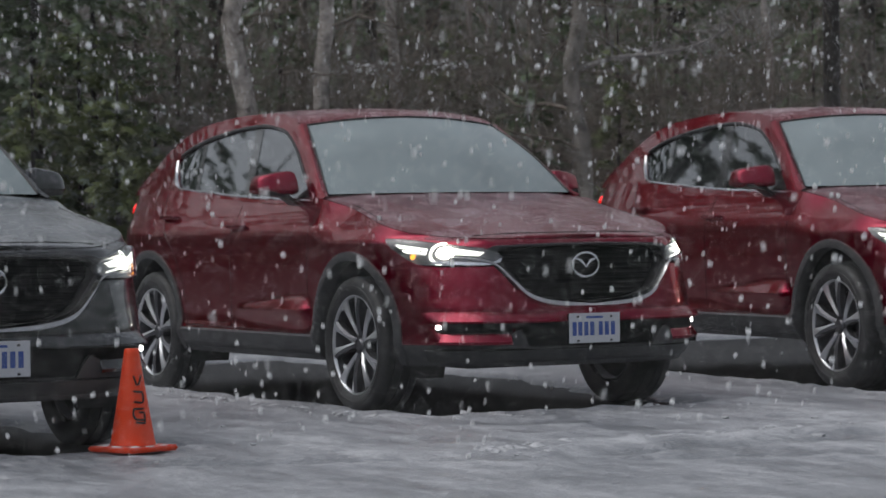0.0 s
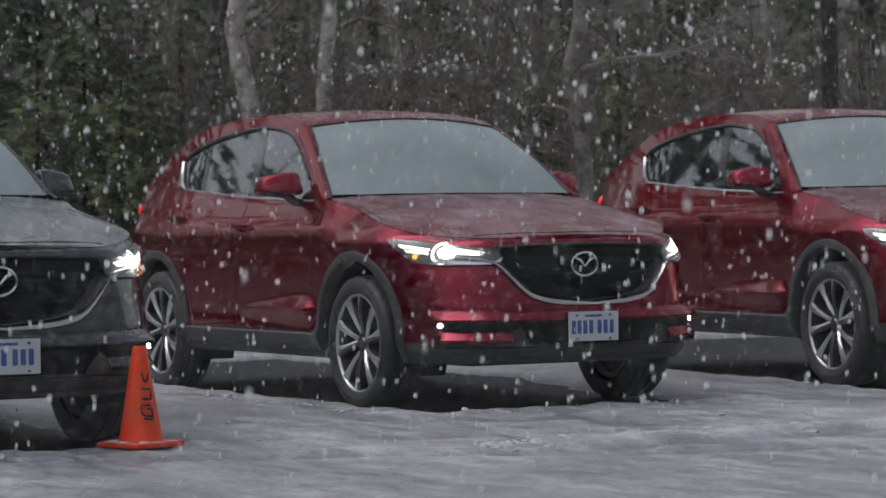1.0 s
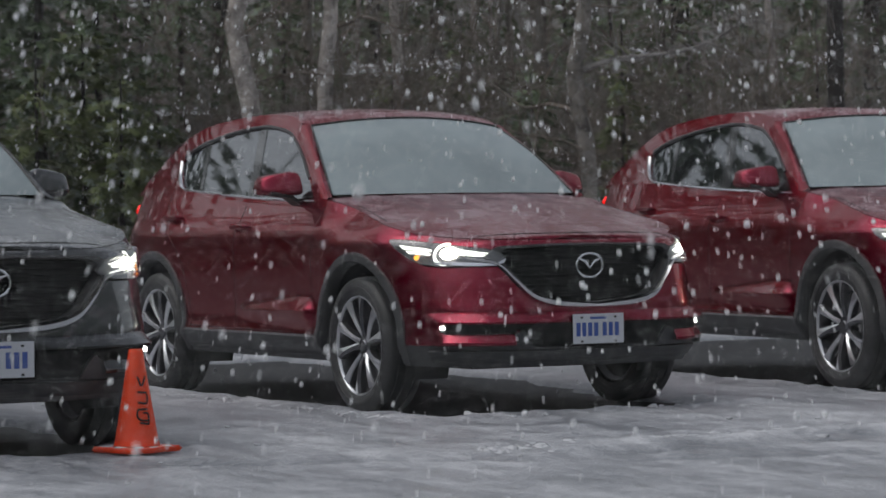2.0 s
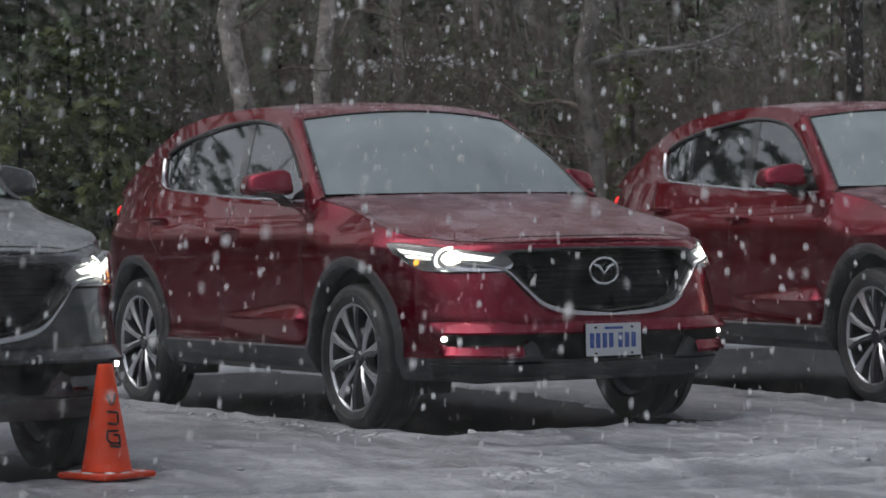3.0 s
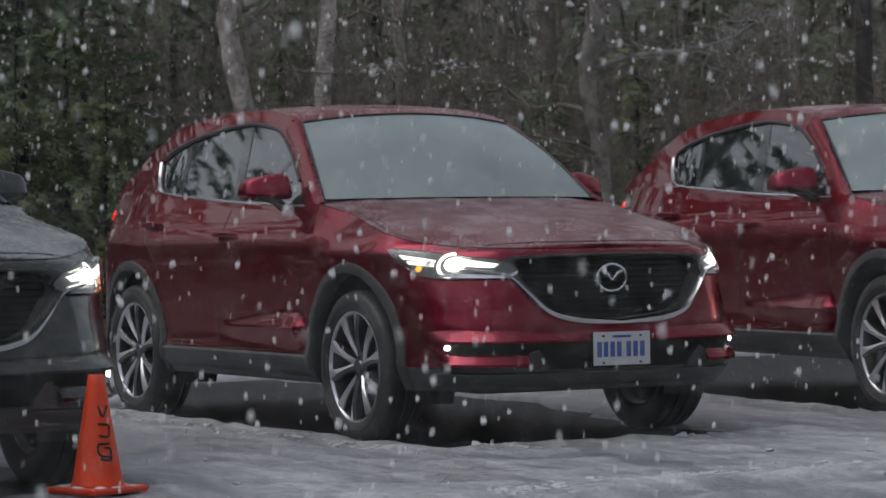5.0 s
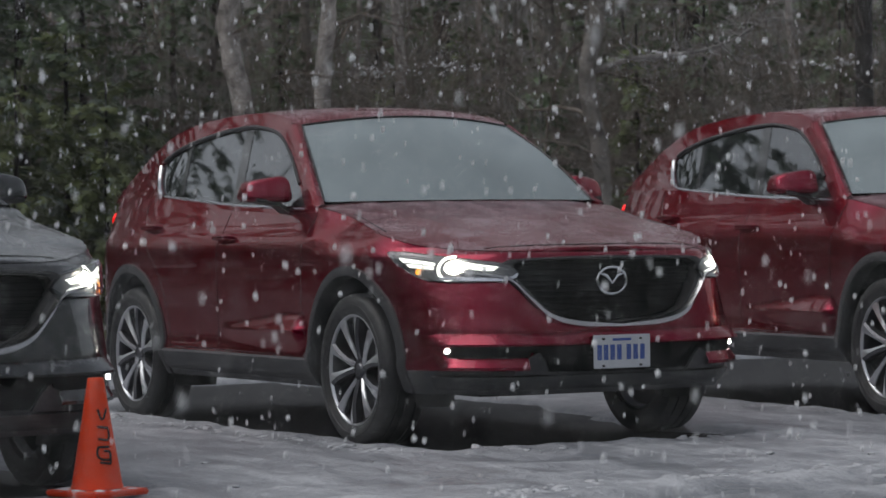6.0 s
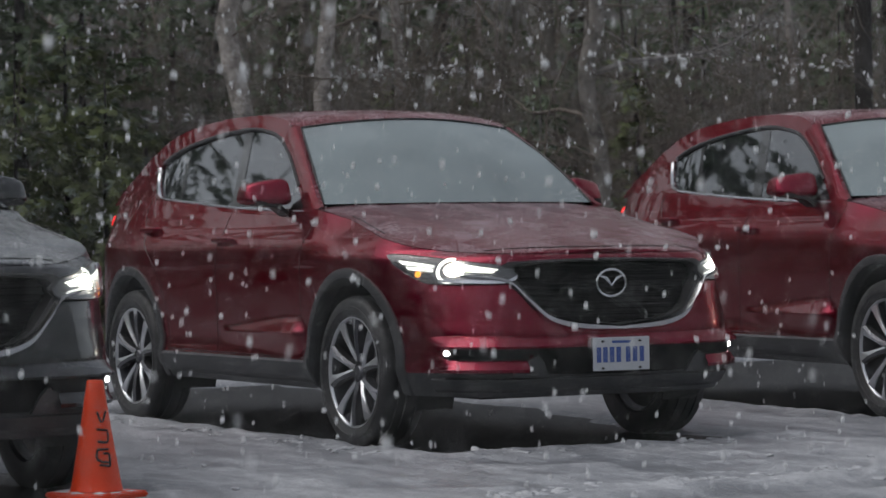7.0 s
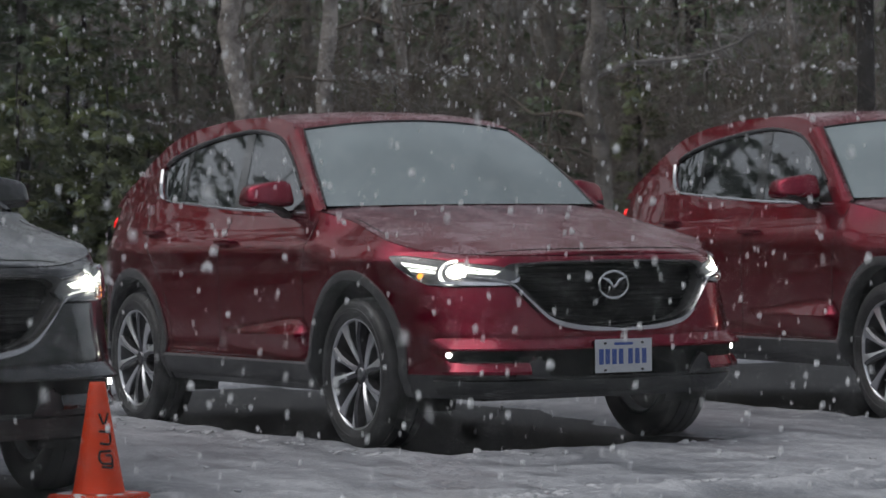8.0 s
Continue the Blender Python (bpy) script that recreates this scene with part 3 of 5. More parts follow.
def details(c, colour):
    """Grille, lamps, mirrors, seams, handles, plate and the rest."""
    loop = [(y, z) for y, z in GRILLE]
    half = spline(loop, 40)
    full = [(-p[0], p[1]) for p in half[::-1]] + [tuple(p) for p in half[1:]]
    # grille: recessed backing, border and rows of fins
    bm = bmesh.new()
    sheet(bm, full[:-1], lambda a, b, o: on_nose(a, b, -0.055 + o), 0.01)
    grille = part("grille", bm, MESH, c, "black mesh grille")
    mid = np.array((0, 0.75))
    bm = bmesh.new()
    grid(bm, [[on_nose(*(mid + (np.array(p) - mid) * k), o) for p in full] for k, o in ((0.93, -0.055), (0.95, 0.0), (0.98, 0.006), (1.045, 0.006), (1.05, -0.01))])
    part("grille_surround", bm, DARK, c)
    for k in range(11):
        z = 0.60 + k * 0.026
        ys = [p[0] for p, q in zip(half, half[1:]) if (p[1] - z) * (q[1] - z) <= 0]
        w = (max(ys) if ys else 0.4) * 0.95
        bm = bmesh.new()
        grid(bm, [[on_nose(y, z - 0.006, -0.053), on_nose(y, z - 0.004, -0.044), on_nose(y, z + 0.004, -0.044), on_nose(y, z + 0.006, -0.053)] for y in np.linspace(-w, w, 25)])
        part("fin", bm, MESH, grille)
    # bright wing under the grille
    wing = spline([(0.0, 0.572), (0.22, 0.587), (0.36, 0.625), (0.45, 0.71), (0.52, 0.79), (0.60, 0.812), (0.72, 0.828)], 34)
    pts = [(-p[0], p[1]) for p in wing[::-1]] + [tuple(p) for p in wing[1:]]
    bm = bmesh.new()
    rows = []
    for y, z in pts:
        a = min(abs(y) / 0.6, 1)
        w = 0.011 + 0.012 * math.sin(min(abs(y) / 0.52, 1) * math.pi) * 0.9
        w *= 1 - 0.6 * blend(0.54, 0.72, abs(y))
        rows.append([on_nose(y, z - w, 0.0), on_nose(y, z - w * 0.6, 0.026), on_nose(y, z + w * 0.4, 0.032), on_nose(y, z + w, 0.006)])
    grid(bm, rows)
    part("grille_wing", bm, CHROME, c, "satin chrome wing below the grille")
    # badge: a plain oval with a bent bar
    bm = bmesh.new()
    centre = on_nose(0, 0.775, -0.01)
    ring = [centre + Vector((0.0, 0.078 * math.cos(t), 0.062 * math.sin(t))) for t in np.linspace(0, 2 * math.pi, 37)]
    tube(bm, ring, 0.0065, 6)
    tube(bm, [centre + Vector((0.002, y, z)) for y, z in ((-0.066, 0.034), (-0.03, 0.022), (0, -0.012), (0.03, 0.022), (0.066, 0.034))], [0.003, 0.009, 0.006, 0.009, 0.003], 6)
    part("badge", bm, CHROME, c, "chrome oval badge")
    # number plate
    bm = bmesh.new()
    px = nose_x(0, 0.45) + 0.014
    block(bm, px - 0.05, px - 0.001, -0.148, 0.148, 0.37, 0.523, 0.003)
    holder = part("plate_holder", bm, DARK, c)
    bm = bmesh.new()
    block(bm, px, px + 0.003, -0.1525, 0.1525, 0.374, 0.527, 0.001)
    plate = part("number_plate", bm, PLATE, c, "white number plate with blue characters")
    for k, y in enumerate((-0.122, -0.088, -0.052, -0.016, 0.035, 0.072, 0.109)):
        bm = bmesh.new()
        block(bm, px + 0.003, px + 0.0045, y - 0.011, y + 0.013, 0.412, 0.482)
        part("plate_bar", bm, BLUE, plate)
    bm = bmesh.new()
    block(bm, px + 0.003, px + 0.0045, -0.05, 0.05, 0.499, 0.511)
    part("plate_bar", bm, BLUE, plate)
    for y, z in ((-0.10, 0.508), (0.10, 0.508), (-0.10, 0.385), (0.10, 0.385)):
        bm = bmesh.new()
        block(bm, px + 0.003, px + 0.006, y - 0.008, y + 0.008, z - 0.005, z + 0.005, 0.002)
        part("bolt", bm, DARK, plate)

    # lower front: blades, slots, intake
    def strip(name, stations, rows, material, label="", parent=c):
        """A moulding along the nose: rows of (height, how far it stands out), each a function of the distance from the middle."""
        bm = bmesh.new()
        grid(bm, [[on_bow(s, z(s), o(s)) for z, o in rows] for s in stations])
        return part(name, bm, material, parent, label)

    def level(v):
        return lambda s: v
    for side in (1, -1):
        st = [side * v for v in np.linspace(0.0, 0.97, 46)]
        fade = lambda s: 0.048 * (1 - blend(0.80, 0.97, abs(s))) * (0.06 + 0.94 * blend(0.14, 0.34, abs(s)))
        strip("upper_blade", st, [(level(0.548), level(-0.004)), (level(0.538), lambda s: fade(s) * 0.25), (level(0.497), fade), (level(0.487), fade), (level(0.482), lambda s: fade(s) * 0.1)], colour)
        st = [side * v for v in np.linspace(0.475, 0.97, 26)]
        strip("lower_blade", st, [(lambda s: 0.437 + 0.04 * blend(0.84, 0.97, abs(s)), level(-0.004)), (lambda s: 0.432 + 0.04 * blend(0.84, 0.97, abs(s)), lambda s: fade(s) * 0.3), (level(0.392), fade), (level(0.378), fade), (level(0.370), level(-0.004))], colour)
        bm = bmesh.new()
        slot = [(side * a, b) for a, b in ((0.44, 0.487), (0.52, 0.489), (0.70, 0.489), (0.84, 0.489), (0.875, 0.478), (0.875, 0.447), (0.84, 0.437), (0.70, 0.435), (0.52, 0.435), (0.47, 0.435))]
        sheet(bm, slot, lambda a, b, o: on_bow(a, b, 0.004 + o), 0.01)
        part("fog_slot", bm, MESH, c, "black slot around the fog lamp")
        bm = bmesh.new()
        sheet(bm, [(side * (0.853 + 0.013 * math.cos(t)), 0.466 + 0.011 * math.sin(t)) for t in np.linspace(0, 6.2, 14)], lambda a, b, o: on_bow(a, b, 0.016 + o), 0.014)
        part("fog_lamp", bm, FOG, c, "small lit white fog lamp")
        bm = bmesh.new()
        sheet(bm, [(side * a, b) for a, b in ((0.55, 0.358), (0.475, 0.432), (0.43, 0.455), (0.40, 0.42), (0.37, 0.358))], lambda a, b, o: on_bow(a, b, 0.022 + o), 0.03)
        part("corner_moulding", bm, PLASTIC, c)
    bm = bmesh.new()
    sheet(bm, [(-0.475, 0.486), (-0.30, 0.492), (0.0, 0.494), (0.30, 0.492), (0.475, 0.486), (0.385, 0.365), (0.0, 0.36), (-0.385, 0.365)], lambda a, b, o: on_bow(a, b, 0.003 + o), 0.02)
    part("lower_intake", bm, MESH, c, "black lower air intake")
    strip("chin", np.linspace(-0.95, 0.95, 60), [(level(0.352), level(0.004)), (level(0.345), level(0.02)), (level(0.30), level(0.014)), (level(0.272), level(-0.01)), (level(0.27), level(-0.12))], PLASTIC, "dark grey plastic chin")

    # headlamps
    for side in (1, -1):
        def flat(pts):
            return [(side * a, b) for a, b in pts]
        bm = bmesh.new()
        sheet(bm, flat([(1.24, 0.922), (1.185, 0.872), (1.06, 0.806), (1.00, 0.785), (0.855, 0.776), (0.66, 0.778), (0.567, 0.779), (0.511, 0.795), (0.493, 0.819), (0.529, 0.848), (0.613, 0.869), (0.787, 0.884), (0.986, 0.904), (1.148, 0.920)]),
              lambda a, b, o: on_bow(a, b, 0.006 + o), 0.012, 0.04)
        lamp = part("headlamp", bm, DARK, c, "slim lit headlamp with clear lens")
        for nm, pts, material, out in (
                ("light_bar", [(1.165, 0.891), (1.06, 0.879), (0.962, 0.866), (0.962, 0.856), (1.06, 0.864), (1.140, 0.872)], DRL, 0.012),
                ("light_bar", [(1.120, 0.862), (1.04, 0.857), (0.965, 0.850), (0.965, 0.838), (1.04, 0.843), (1.100, 0.848)], DRL, 0.012),
                ("light_bar", [(0.81, 0.869), (0.72, 0.859), (0.604, 0.846), (0.615, 0.841), (0.72, 0.852), (0.81, 0.860)], DRL, 0.012),
                ("light_bar", [(0.80, 0.855), (0.72, 0.847), (0.620, 0.837), (0.640, 0.829), (0.72, 0.833), (0.80, 0.839)], DRL, 0.012),
                ("reflector", [(0.93, 0.804), (0.80, 0.803), (0.66, 0.797), (0.58, 0.795), (0.53, 0.806), (0.500, 0.822), (0.512, 0.797), (0.56, 0.783), (0.66, 0.782), (0.80, 0.786), (0.92, 0.789)], CHROME, 0.016),
                ("reflector", [(1.165, 0.878), (1.12, 0.868), (1.10, 0.846), (1.07, 0.826), (1.10, 0.835)], CHROME, 0.010),
                ("amber_lamp", [(1.046 + 0.015 * math.cos(t), 0.826 + 0.014 * math.sin(t)) for t in np.linspace(0, 6, 9)], AMBER, 0.012),
                # lit disc drawn wider than the lamp's lens to take in the glow around it
                ("projector_glow", [(0.850 + 0.054 * math.cos(t), 0.846 + 0.031 * math.sin(t)) for t in np.linspace(0, 6.1, 18)], LAMP, 0.014)):
            bm = bmesh.new()
            sheet(bm, flat(pts), lambda a, b, o: on_bow(a, b, out + o), 0.006, 0.04)
            part(nm, bm, material, lamp)
        bm = bmesh.new()
        grid(bm, [[on_bow(side * (0.875 + r * math.cos(t)), 0.842 + r * 0.86 * math.sin(t), 0.014) for r in (0.052, 0.068)] for t in np.linspace(-1.9, 1.9, 22)])
        part("light_ring", bm, DRL, lamp)
        bm = bmesh.new()
        sheet(bm, flat([(1.235, 0.919), (1.18, 0.872), (1.06, 0.809), (1.00, 0.789), (0.855, 0.780), (0.66, 0.782), (0.57, 0.783), (0.515, 0.798), (0.498, 0.819), (0.529, 0.845), (0.613, 0.866), (0.787, 0.881), (0.986, 0.901), (1.148, 0.917)]),
              lambda a, b, o: on_bow(a, b, 0.024 + o), 0.02, 0.04)
        part("lens", bm, LENS, lamp, "clear lamp lens")
        bm = bmesh.new()
        for z in (0.822, 0.834, 0.846):
            tube(bm, [on_bow(side * a, z, 0.014) for a in np.linspace(0.96, 1.03, 6)], 0.003, 5)
        part("lamp_ribs", bm, CHROME, lamp)

    # door mirrors
    for side in (1, -1):
        bm = bmesh.new()
        bmesh.ops.create_icosphere(bm, subdivisions=4, radius=1.0)
        for v in bm.verts:
            p = v.co
            q = Vector([math.copysign(abs(k) ** 0.44, k) for k in p])
            v.co = Vector((-0.885 + 0.075 * q.x * (1 - 0.25 * q.z) - 0.04 * q.y, side * (0.926 + 0.108 * q.y * (1 - 0.10 * q.z)), 1.228 + 0.064 * q.z * (0.98 - (0.24 if q.z > 0 else 0.05) * q.y)))
        mirror = part("door_mirror", bm, colour, c)
        bm = bmesh.new()
        rows = [[Vector((-0.86 + dx, side * y, z + dz)) for dx, dz in ((0.05, -0.012), (0.05, 0.012), (-0.05, 0.014), (-0.06, -0.010))]
                for y, z in ((1.0, 1.176), (0.92, 1.168), (0.88, 1.16), (0.85, 1.14), (0.80, 1.10))]
        vs = grid(bm, rows, True)
        bm.faces.new(vs[0])
        part("mirror_arm", bm, DARK, mirror, "black mirror foot")
        # door handles and seams
        for x in (-1.46, -2.47):
            z = 0.995 if x > -2 else 1.055
            bm = bmesh.new()
            tube(bm, [Vector((x + d, side * (side_y(x + d, z) + o), z + 0.004 * d)) for d, o in ((-0.11, 0.002), (-0.09, 0.030), (0, 0.036), (0.09, 0.030), (0.11, 0.002))], [0.008, 0.014, 0.015, 0.014, 0.008], 8, 0.7)
            part("door_handle", bm, colour, c)
            bm = bmesh.new()
            sheet(bm, [(x + 0.085 * math.cos(t), z - 0.002 + 0.036 * math.sin(t)) for t in np.linspace(0, 6.1, 18)], lambda a, b, o: Vector((a, side * (side_y(a, b) + 0.002 + o), b)), 0.003)
            part("handle_recess", bm, colour, c)
        for line in ([(-0.50, 0.41), (-0.535, 0.60), (-0.53, 0.85), (-0.50, 1.02), (-0.47, 1.10)], [(-1.55, 0.41), (-1.55, 0.80), (-1.53, 1.05), (-1.51, 1.14)],
                     [(-2.16, 0.41), (-2.20, 0.60), (-2.32, 0.82), (-2.50, 0.98), (-2.62, 1.12), (-2.64, 1.20)], [(-0.50, 0.412), (-1.2, 0.415), (-2.16, 0.42)]):
            bm = bmesh.new()
            tube(bm, [Vector((p[0], side * (side_y(p[0], p[1]) - 0.001), p[1])) for p in spline(line, 24)], 0.0032, 5)
            part("door_seam", bm, DARK, c)
        # bonnet seam
        first = next(i for i in range(len(PLAN)) if PLAN[i][0] > -0.25)
        bm = bmesh.new()
        pts = []
        for i in range(first, len(PLAN) - 62):
            e = skin(i, TOP(PLAN[i][0]))
            s = 0.955
            pts.append(Vector((e.x, side * e.y * s, e.z + max(SPINE(e.x) - e.z, 0) * (1 - s ** 2.6) + 0.003)))
        tube(bm, pts, 0.0035, 5)
        part("bonnet_seam", bm, DARK, c)
        # the bonnet's front edge
        pts = []
        for v in np.linspace(0, 0.93, 24):
            x = 0.885 - 0.13 * v ** 2.2
            i = next(i for i in range(len(PLAN)) if PLAN[i][0] > x)
            e = skin(i, TOP(PLAN[i][0]))
            pts.append(Vector((e.x, side * e.y * v, e.z + max(SPINE(e.x) - e.z, 0) * (1 - v ** 2.6) + 0.003)))
        bm = bmesh.new()
        tube(bm, [Vector(p) for p in spline(pts, 40)], 0.0034, 5)
        part("bonnet_seam", bm, DARK, c)
        # rear lamp
        bm = bmesh.new()
        a = arc_of(-3.36)
        sheet(bm, [(side * (a + d), z) for d, z in ((0.045, 1.115), (0.07, 1.140), (0.15, 1.15), (0.40, 1.15), (0.40, 1.075), (0.15, 1.075), (0.06, 1.09))], lambda s, b, o: on_bow(s, b, 0.020 + o), 0.03, 0.06)
        part("rear_lamp", bm, TAIL, c, "lit red rear lamp")
    bm = bmesh.new()
    block(bm, -1.16, -1.09, -0.12, 0.12, 1.44, 1.52, 0.015)
    part("rear_view_mirror", bm, SEAT, c)
    # cabin
    bm = bmesh.new()
    rows = [[Vector((x, y, z)) for y in np.linspace(-0.74, 0.74, 12)] for x, z in ((-0.50, 1.06), (-0.75, 1.10), (-1.0, 1.08), (-1.08, 1.0), (-1.05, 0.6))]
    grid(bm, rows)
    part("dashboard", bm, SEAT, c)
    for x in (-1.75, -2.55):
        for y in (0.36, -0.36):
            bm = bmesh.new()
            block(bm, x - 0.08, x + 0.06, y - 0.24, y + 0.24, 0.6, 1.22, 0.05)
            block(bm, x - 0.06, x + 0.03, y - 0.13, y + 0.13, 1.23, 1.40, 0.04)
            part("seat", bm, SEAT, c)
    bm = bmesh.new()
    block(bm, -3.0, -0.6, -0.74, 0.74, 0.55, 0.60)
    part("cabin_floor", bm, SEAT, c)
# ---------------------------------------------------------------- ground
CARS = {"main": pose(0, 0, 0), "right": pose(0.232, 3.01, 0.02, 0, 0, -5.45), "left": pose(1.133, -3.652, 0, 0, 0, -0.34)}
# how far behind its front axle, and beyond its left side, the ground by each car is bare
BARE = {"main": (-5.7, 0.5), "right": (-6.8, 3.0), "left": (-3.6, 0.0)}
ASPHALT = mat("wet_asphalt", (0.032, 0.033, 0.035), 0.5, vary=0.4, scale=1.5, bump=0.5, bump_scale=120, spec=0.1)


def slush(name):
    """Trodden wet snow: grey slush and whiter drier patches, drawn out along the wheel tracks."""
    m, n, l, b = shader(name)
    co = n.new("ShaderNodeTexCoord")
    mp = n.new("ShaderNodeMapping")
    mp.inputs["Rotation"].default_value = (0, 0, radians(-61.5))
    mp.inputs["Scale"].default_value = (0.45, 1.5, 1.0)
    l.new(co.outputs["Object"], mp.inputs["Vector"])
    sums = None
    for vec, scale, detail, weight in ((mp.outputs[0], 1.1, 6, 0.36), (mp.outputs[0], 6.0, 9, 0.36), (co.outputs["Object"], 24.0, 8, 0.28)):
        t = n.new("ShaderNodeTexNoise")
        t.inputs["Scale"].default_value, t.inputs["Detail"].default_value = scale, detail
        l.new(vec, t.inputs["Vector"])
        w = n.new("ShaderNodeMath")
        w.operation = "MULTIPLY"
        w.inputs[1].default_value = weight
        l.new(t.outputs["Fac"], w.inputs[0])
        if sums:
            a = n.new("ShaderNodeMath")
            l.new(sums.outputs[0], a.inputs[0])
            l.new(w.outputs[0], a.inputs[1])
            sums = a
        else:
            sums = w
    # what is pushed up is drier and whiter, what is pressed down is soaked
    geo = n.new("ShaderNodeNewGeometry")
    high = n.new("ShaderNodeSeparateXYZ")
    l.new(geo.outputs["Position"], high.inputs[0])
    lift = n.new("ShaderNodeMapRange")
    lift.inputs["From Min"].default_value, lift.inputs["From Max"].default_value = 0.005, 0.060
    lift.inputs["To Min"].default_value, lift.inputs["To Max"].default_value = -0.09, 0.11
    l.new(high.outputs["Z"], lift.inputs["Value"])
    both = n.new("ShaderNodeMath")
    l.new(sums.outputs[0], both.inputs[0])
    l.new(lift.outputs[0], both.inputs[1])
    sums = both
    ramp = n.new("ShaderNodeValToRGB")
    e = ramp.color_ramp.elements
    e[0].position, e[0].color = 0.40, (0.165, 0.175, 0.195, 1)
    e[1].position, e[1].color = 0.62, (0.46, 0.47, 0.50, 1)
    mid = e.new(0.5)
    mid.color = (0.285, 0.295, 0.322, 1)
    l.new(sums.outputs[0], ramp.inputs[0])
    l.new(ramp.outputs[0], b.inputs["Base Color"])
    rr = n.new("ShaderNodeMapRange")
    rr.inputs["From Min"].default_value, rr.inputs["From Max"].default_value = 0.38, 0.6
    rr.inputs["To Min"].default_value, rr.inputs["To Max"].default_value = 0.30, 0.75
    l.new(sums.outputs[0], rr.inputs["Value"])
    l.new(rr.outputs[0], b.inputs["Roughness"])
    rel = n.new("ShaderNodeTexNoise")
    rel.inputs["Scale"].default_value, rel.inputs["Detail"].default_value = 30, 10
    l.new(co.outputs["Object"], rel.inputs["Vector"])
    bp = n.new("ShaderNodeBump")
    bp.inputs["Strength"].default_value, bp.inputs["Distance"].default_value = 1.0, 0.017
    l.new(rel.outputs["Fac"], bp.inputs["Height"])
    l.new(bp.outputs[0], b.inputs["Normal"])
    return m


SNOW = slush("trodden_wet_snow")
bm = bmesh.new()
grid(bm, [[Vector((x, y, 0)) for y in (-1500, -30, 0, 30, 1500)] for x in (-1500, -30, 0, 30, 1500)])
tagged(finish("ground", bm, ASPHALT), "dark wet asphalt of the car park", "ground", kind="structure")


def lay():
    core = list(np.arange(-7.5, 7.5, 0.04))
    lo = [-1400, -500, -200, -90, -50, -32, -24, -18, -14, -11.5, -9.5, -8.2]
    hi = [8.2, 9.5, 11, 12, 14, 18, 24, 32, 50, 90, 200, 500, 1400]
    xs, ys = lo + core + hi, lo + core + hi
    inv = [(m.inverted(), *BARE[k]) for k, m in CARS.items()]
    rows = []
    for x in xs:
        row = []
        for y in ys:
            p = Vector((x, y, 0))
            h = 0.028
            if abs(x) < 11 and abs(y) < 11:
                far, wide = (p - EYE).dot(AHEAD), p.dot(ASIDE)
                q = Vector((far * 3.0, wide * 0.7, 0))
                h += 0.008 * noise.noise(p * 0.9) + 0.004 * noise.noise(q * 1.3) + 0.003 * noise.noise(q * 3.0) + 0.003 * noise.noise(p * 9.0) + 0.003 * noise.noise(p * 19.0)
                # wheel tracks across the way, with pushed-up edges and bare streaks
                for at, deep in ((11.75, 0.030), (10.7, 0.034), (12.9, 0.012)):
                    e = far - at - 0.10 * noise.noise(Vector((wide * 0.35, at, 0))) - 0.03 * wide * 0.3
                    h -= deep * math.exp(-(e / 0.13) ** 2) * (0.55 + 0.9 * noise.noise(Vector((wide * 1.1, at * 3, 2))))
                    h += 0.016 * math.exp(-((abs(e) - 0.26) / 0.09) ** 2) * max(0.0, 0.35 + noise.noise(p * 4.0) + 0.5 * noise.noise(p * 11.0))
                # a crusted ridge that a tyre has thrown up, running away from the road
                e = far - 11.28 - 0.62 * (wide - 0.40) - 0.10 * noise.noise(Vector((wide * 2.1, 7, 0)))
                h += 0.040 * math.exp(-(e / 0.13) ** 2) * blend(-0.1, 0.6, wide) * max(0.0, 0.7 + noise.noise(p * 5.0) + 0.5 * noise.noise(p * 13.0))
                h -= 0.036 * math.exp(-((e + 0.34) / 0.11) ** 2) * blend(-0.1, 0.6, wide) * (0.7 + 0.9 * noise.noise(p * 3.0))
                for m, back_end, wide_end in inv:
                    q = m @ p
                    dx = max(back_end - q.x, q.x - 0.78)
                    dy = max(q.y - 0.82 - wide_end * blend(0.0, -2.4, q.x), -q.y - 0.82 + 0.55 * blend(-3.1, -3.9, q.x))
                    d = max(dx, dy) + 0.10 * noise.noise(p * 2.0) + 0.05 * noise.noise(p * 7.0) + 0.02 * noise.noise(p * 17.0)
                    h -= 0.060 * (1 - blend(-0.06, 0.12, d))
                    h += 0.020 * math.exp(-((d - 0.2) / 0.09) ** 2) * max(0.0, 0.5 + 0.9 * noise.noise(p * 6.0) + 0.5 * noise.noise(p * 15.0))
            row.append(Vector((x, y, h)))
        rows.append(row)
    bm = bmesh.new()
    grid(bm, rows)
    return finish("snow_cover", bm, SNOW)


tagged(lay(), "thin trodden wet snow over the asphalt", "snow", kind="structure")

# ---------------------------------------------------------------- cars
car("car", "wet red crossover car with dark grey wheel arches and lit headlamps", RED, CARS["main"], "deep red metallic paint")
car("car", "wet red crossover car parked beside another of its kind", RED, CARS["right"], "deep red metallic paint")
car("car", "wet dark grey crossover car with lit headlamps behind a cone", GREY, CARS["left"], "dark grey metallic paint")
# ---------------------------------------------------------------- woods
def wood(name, color, vary=0.6):
    return mat(name, color, 0.9, vary=vary, scale=7.0, bump=1.0, bump_scale=30)


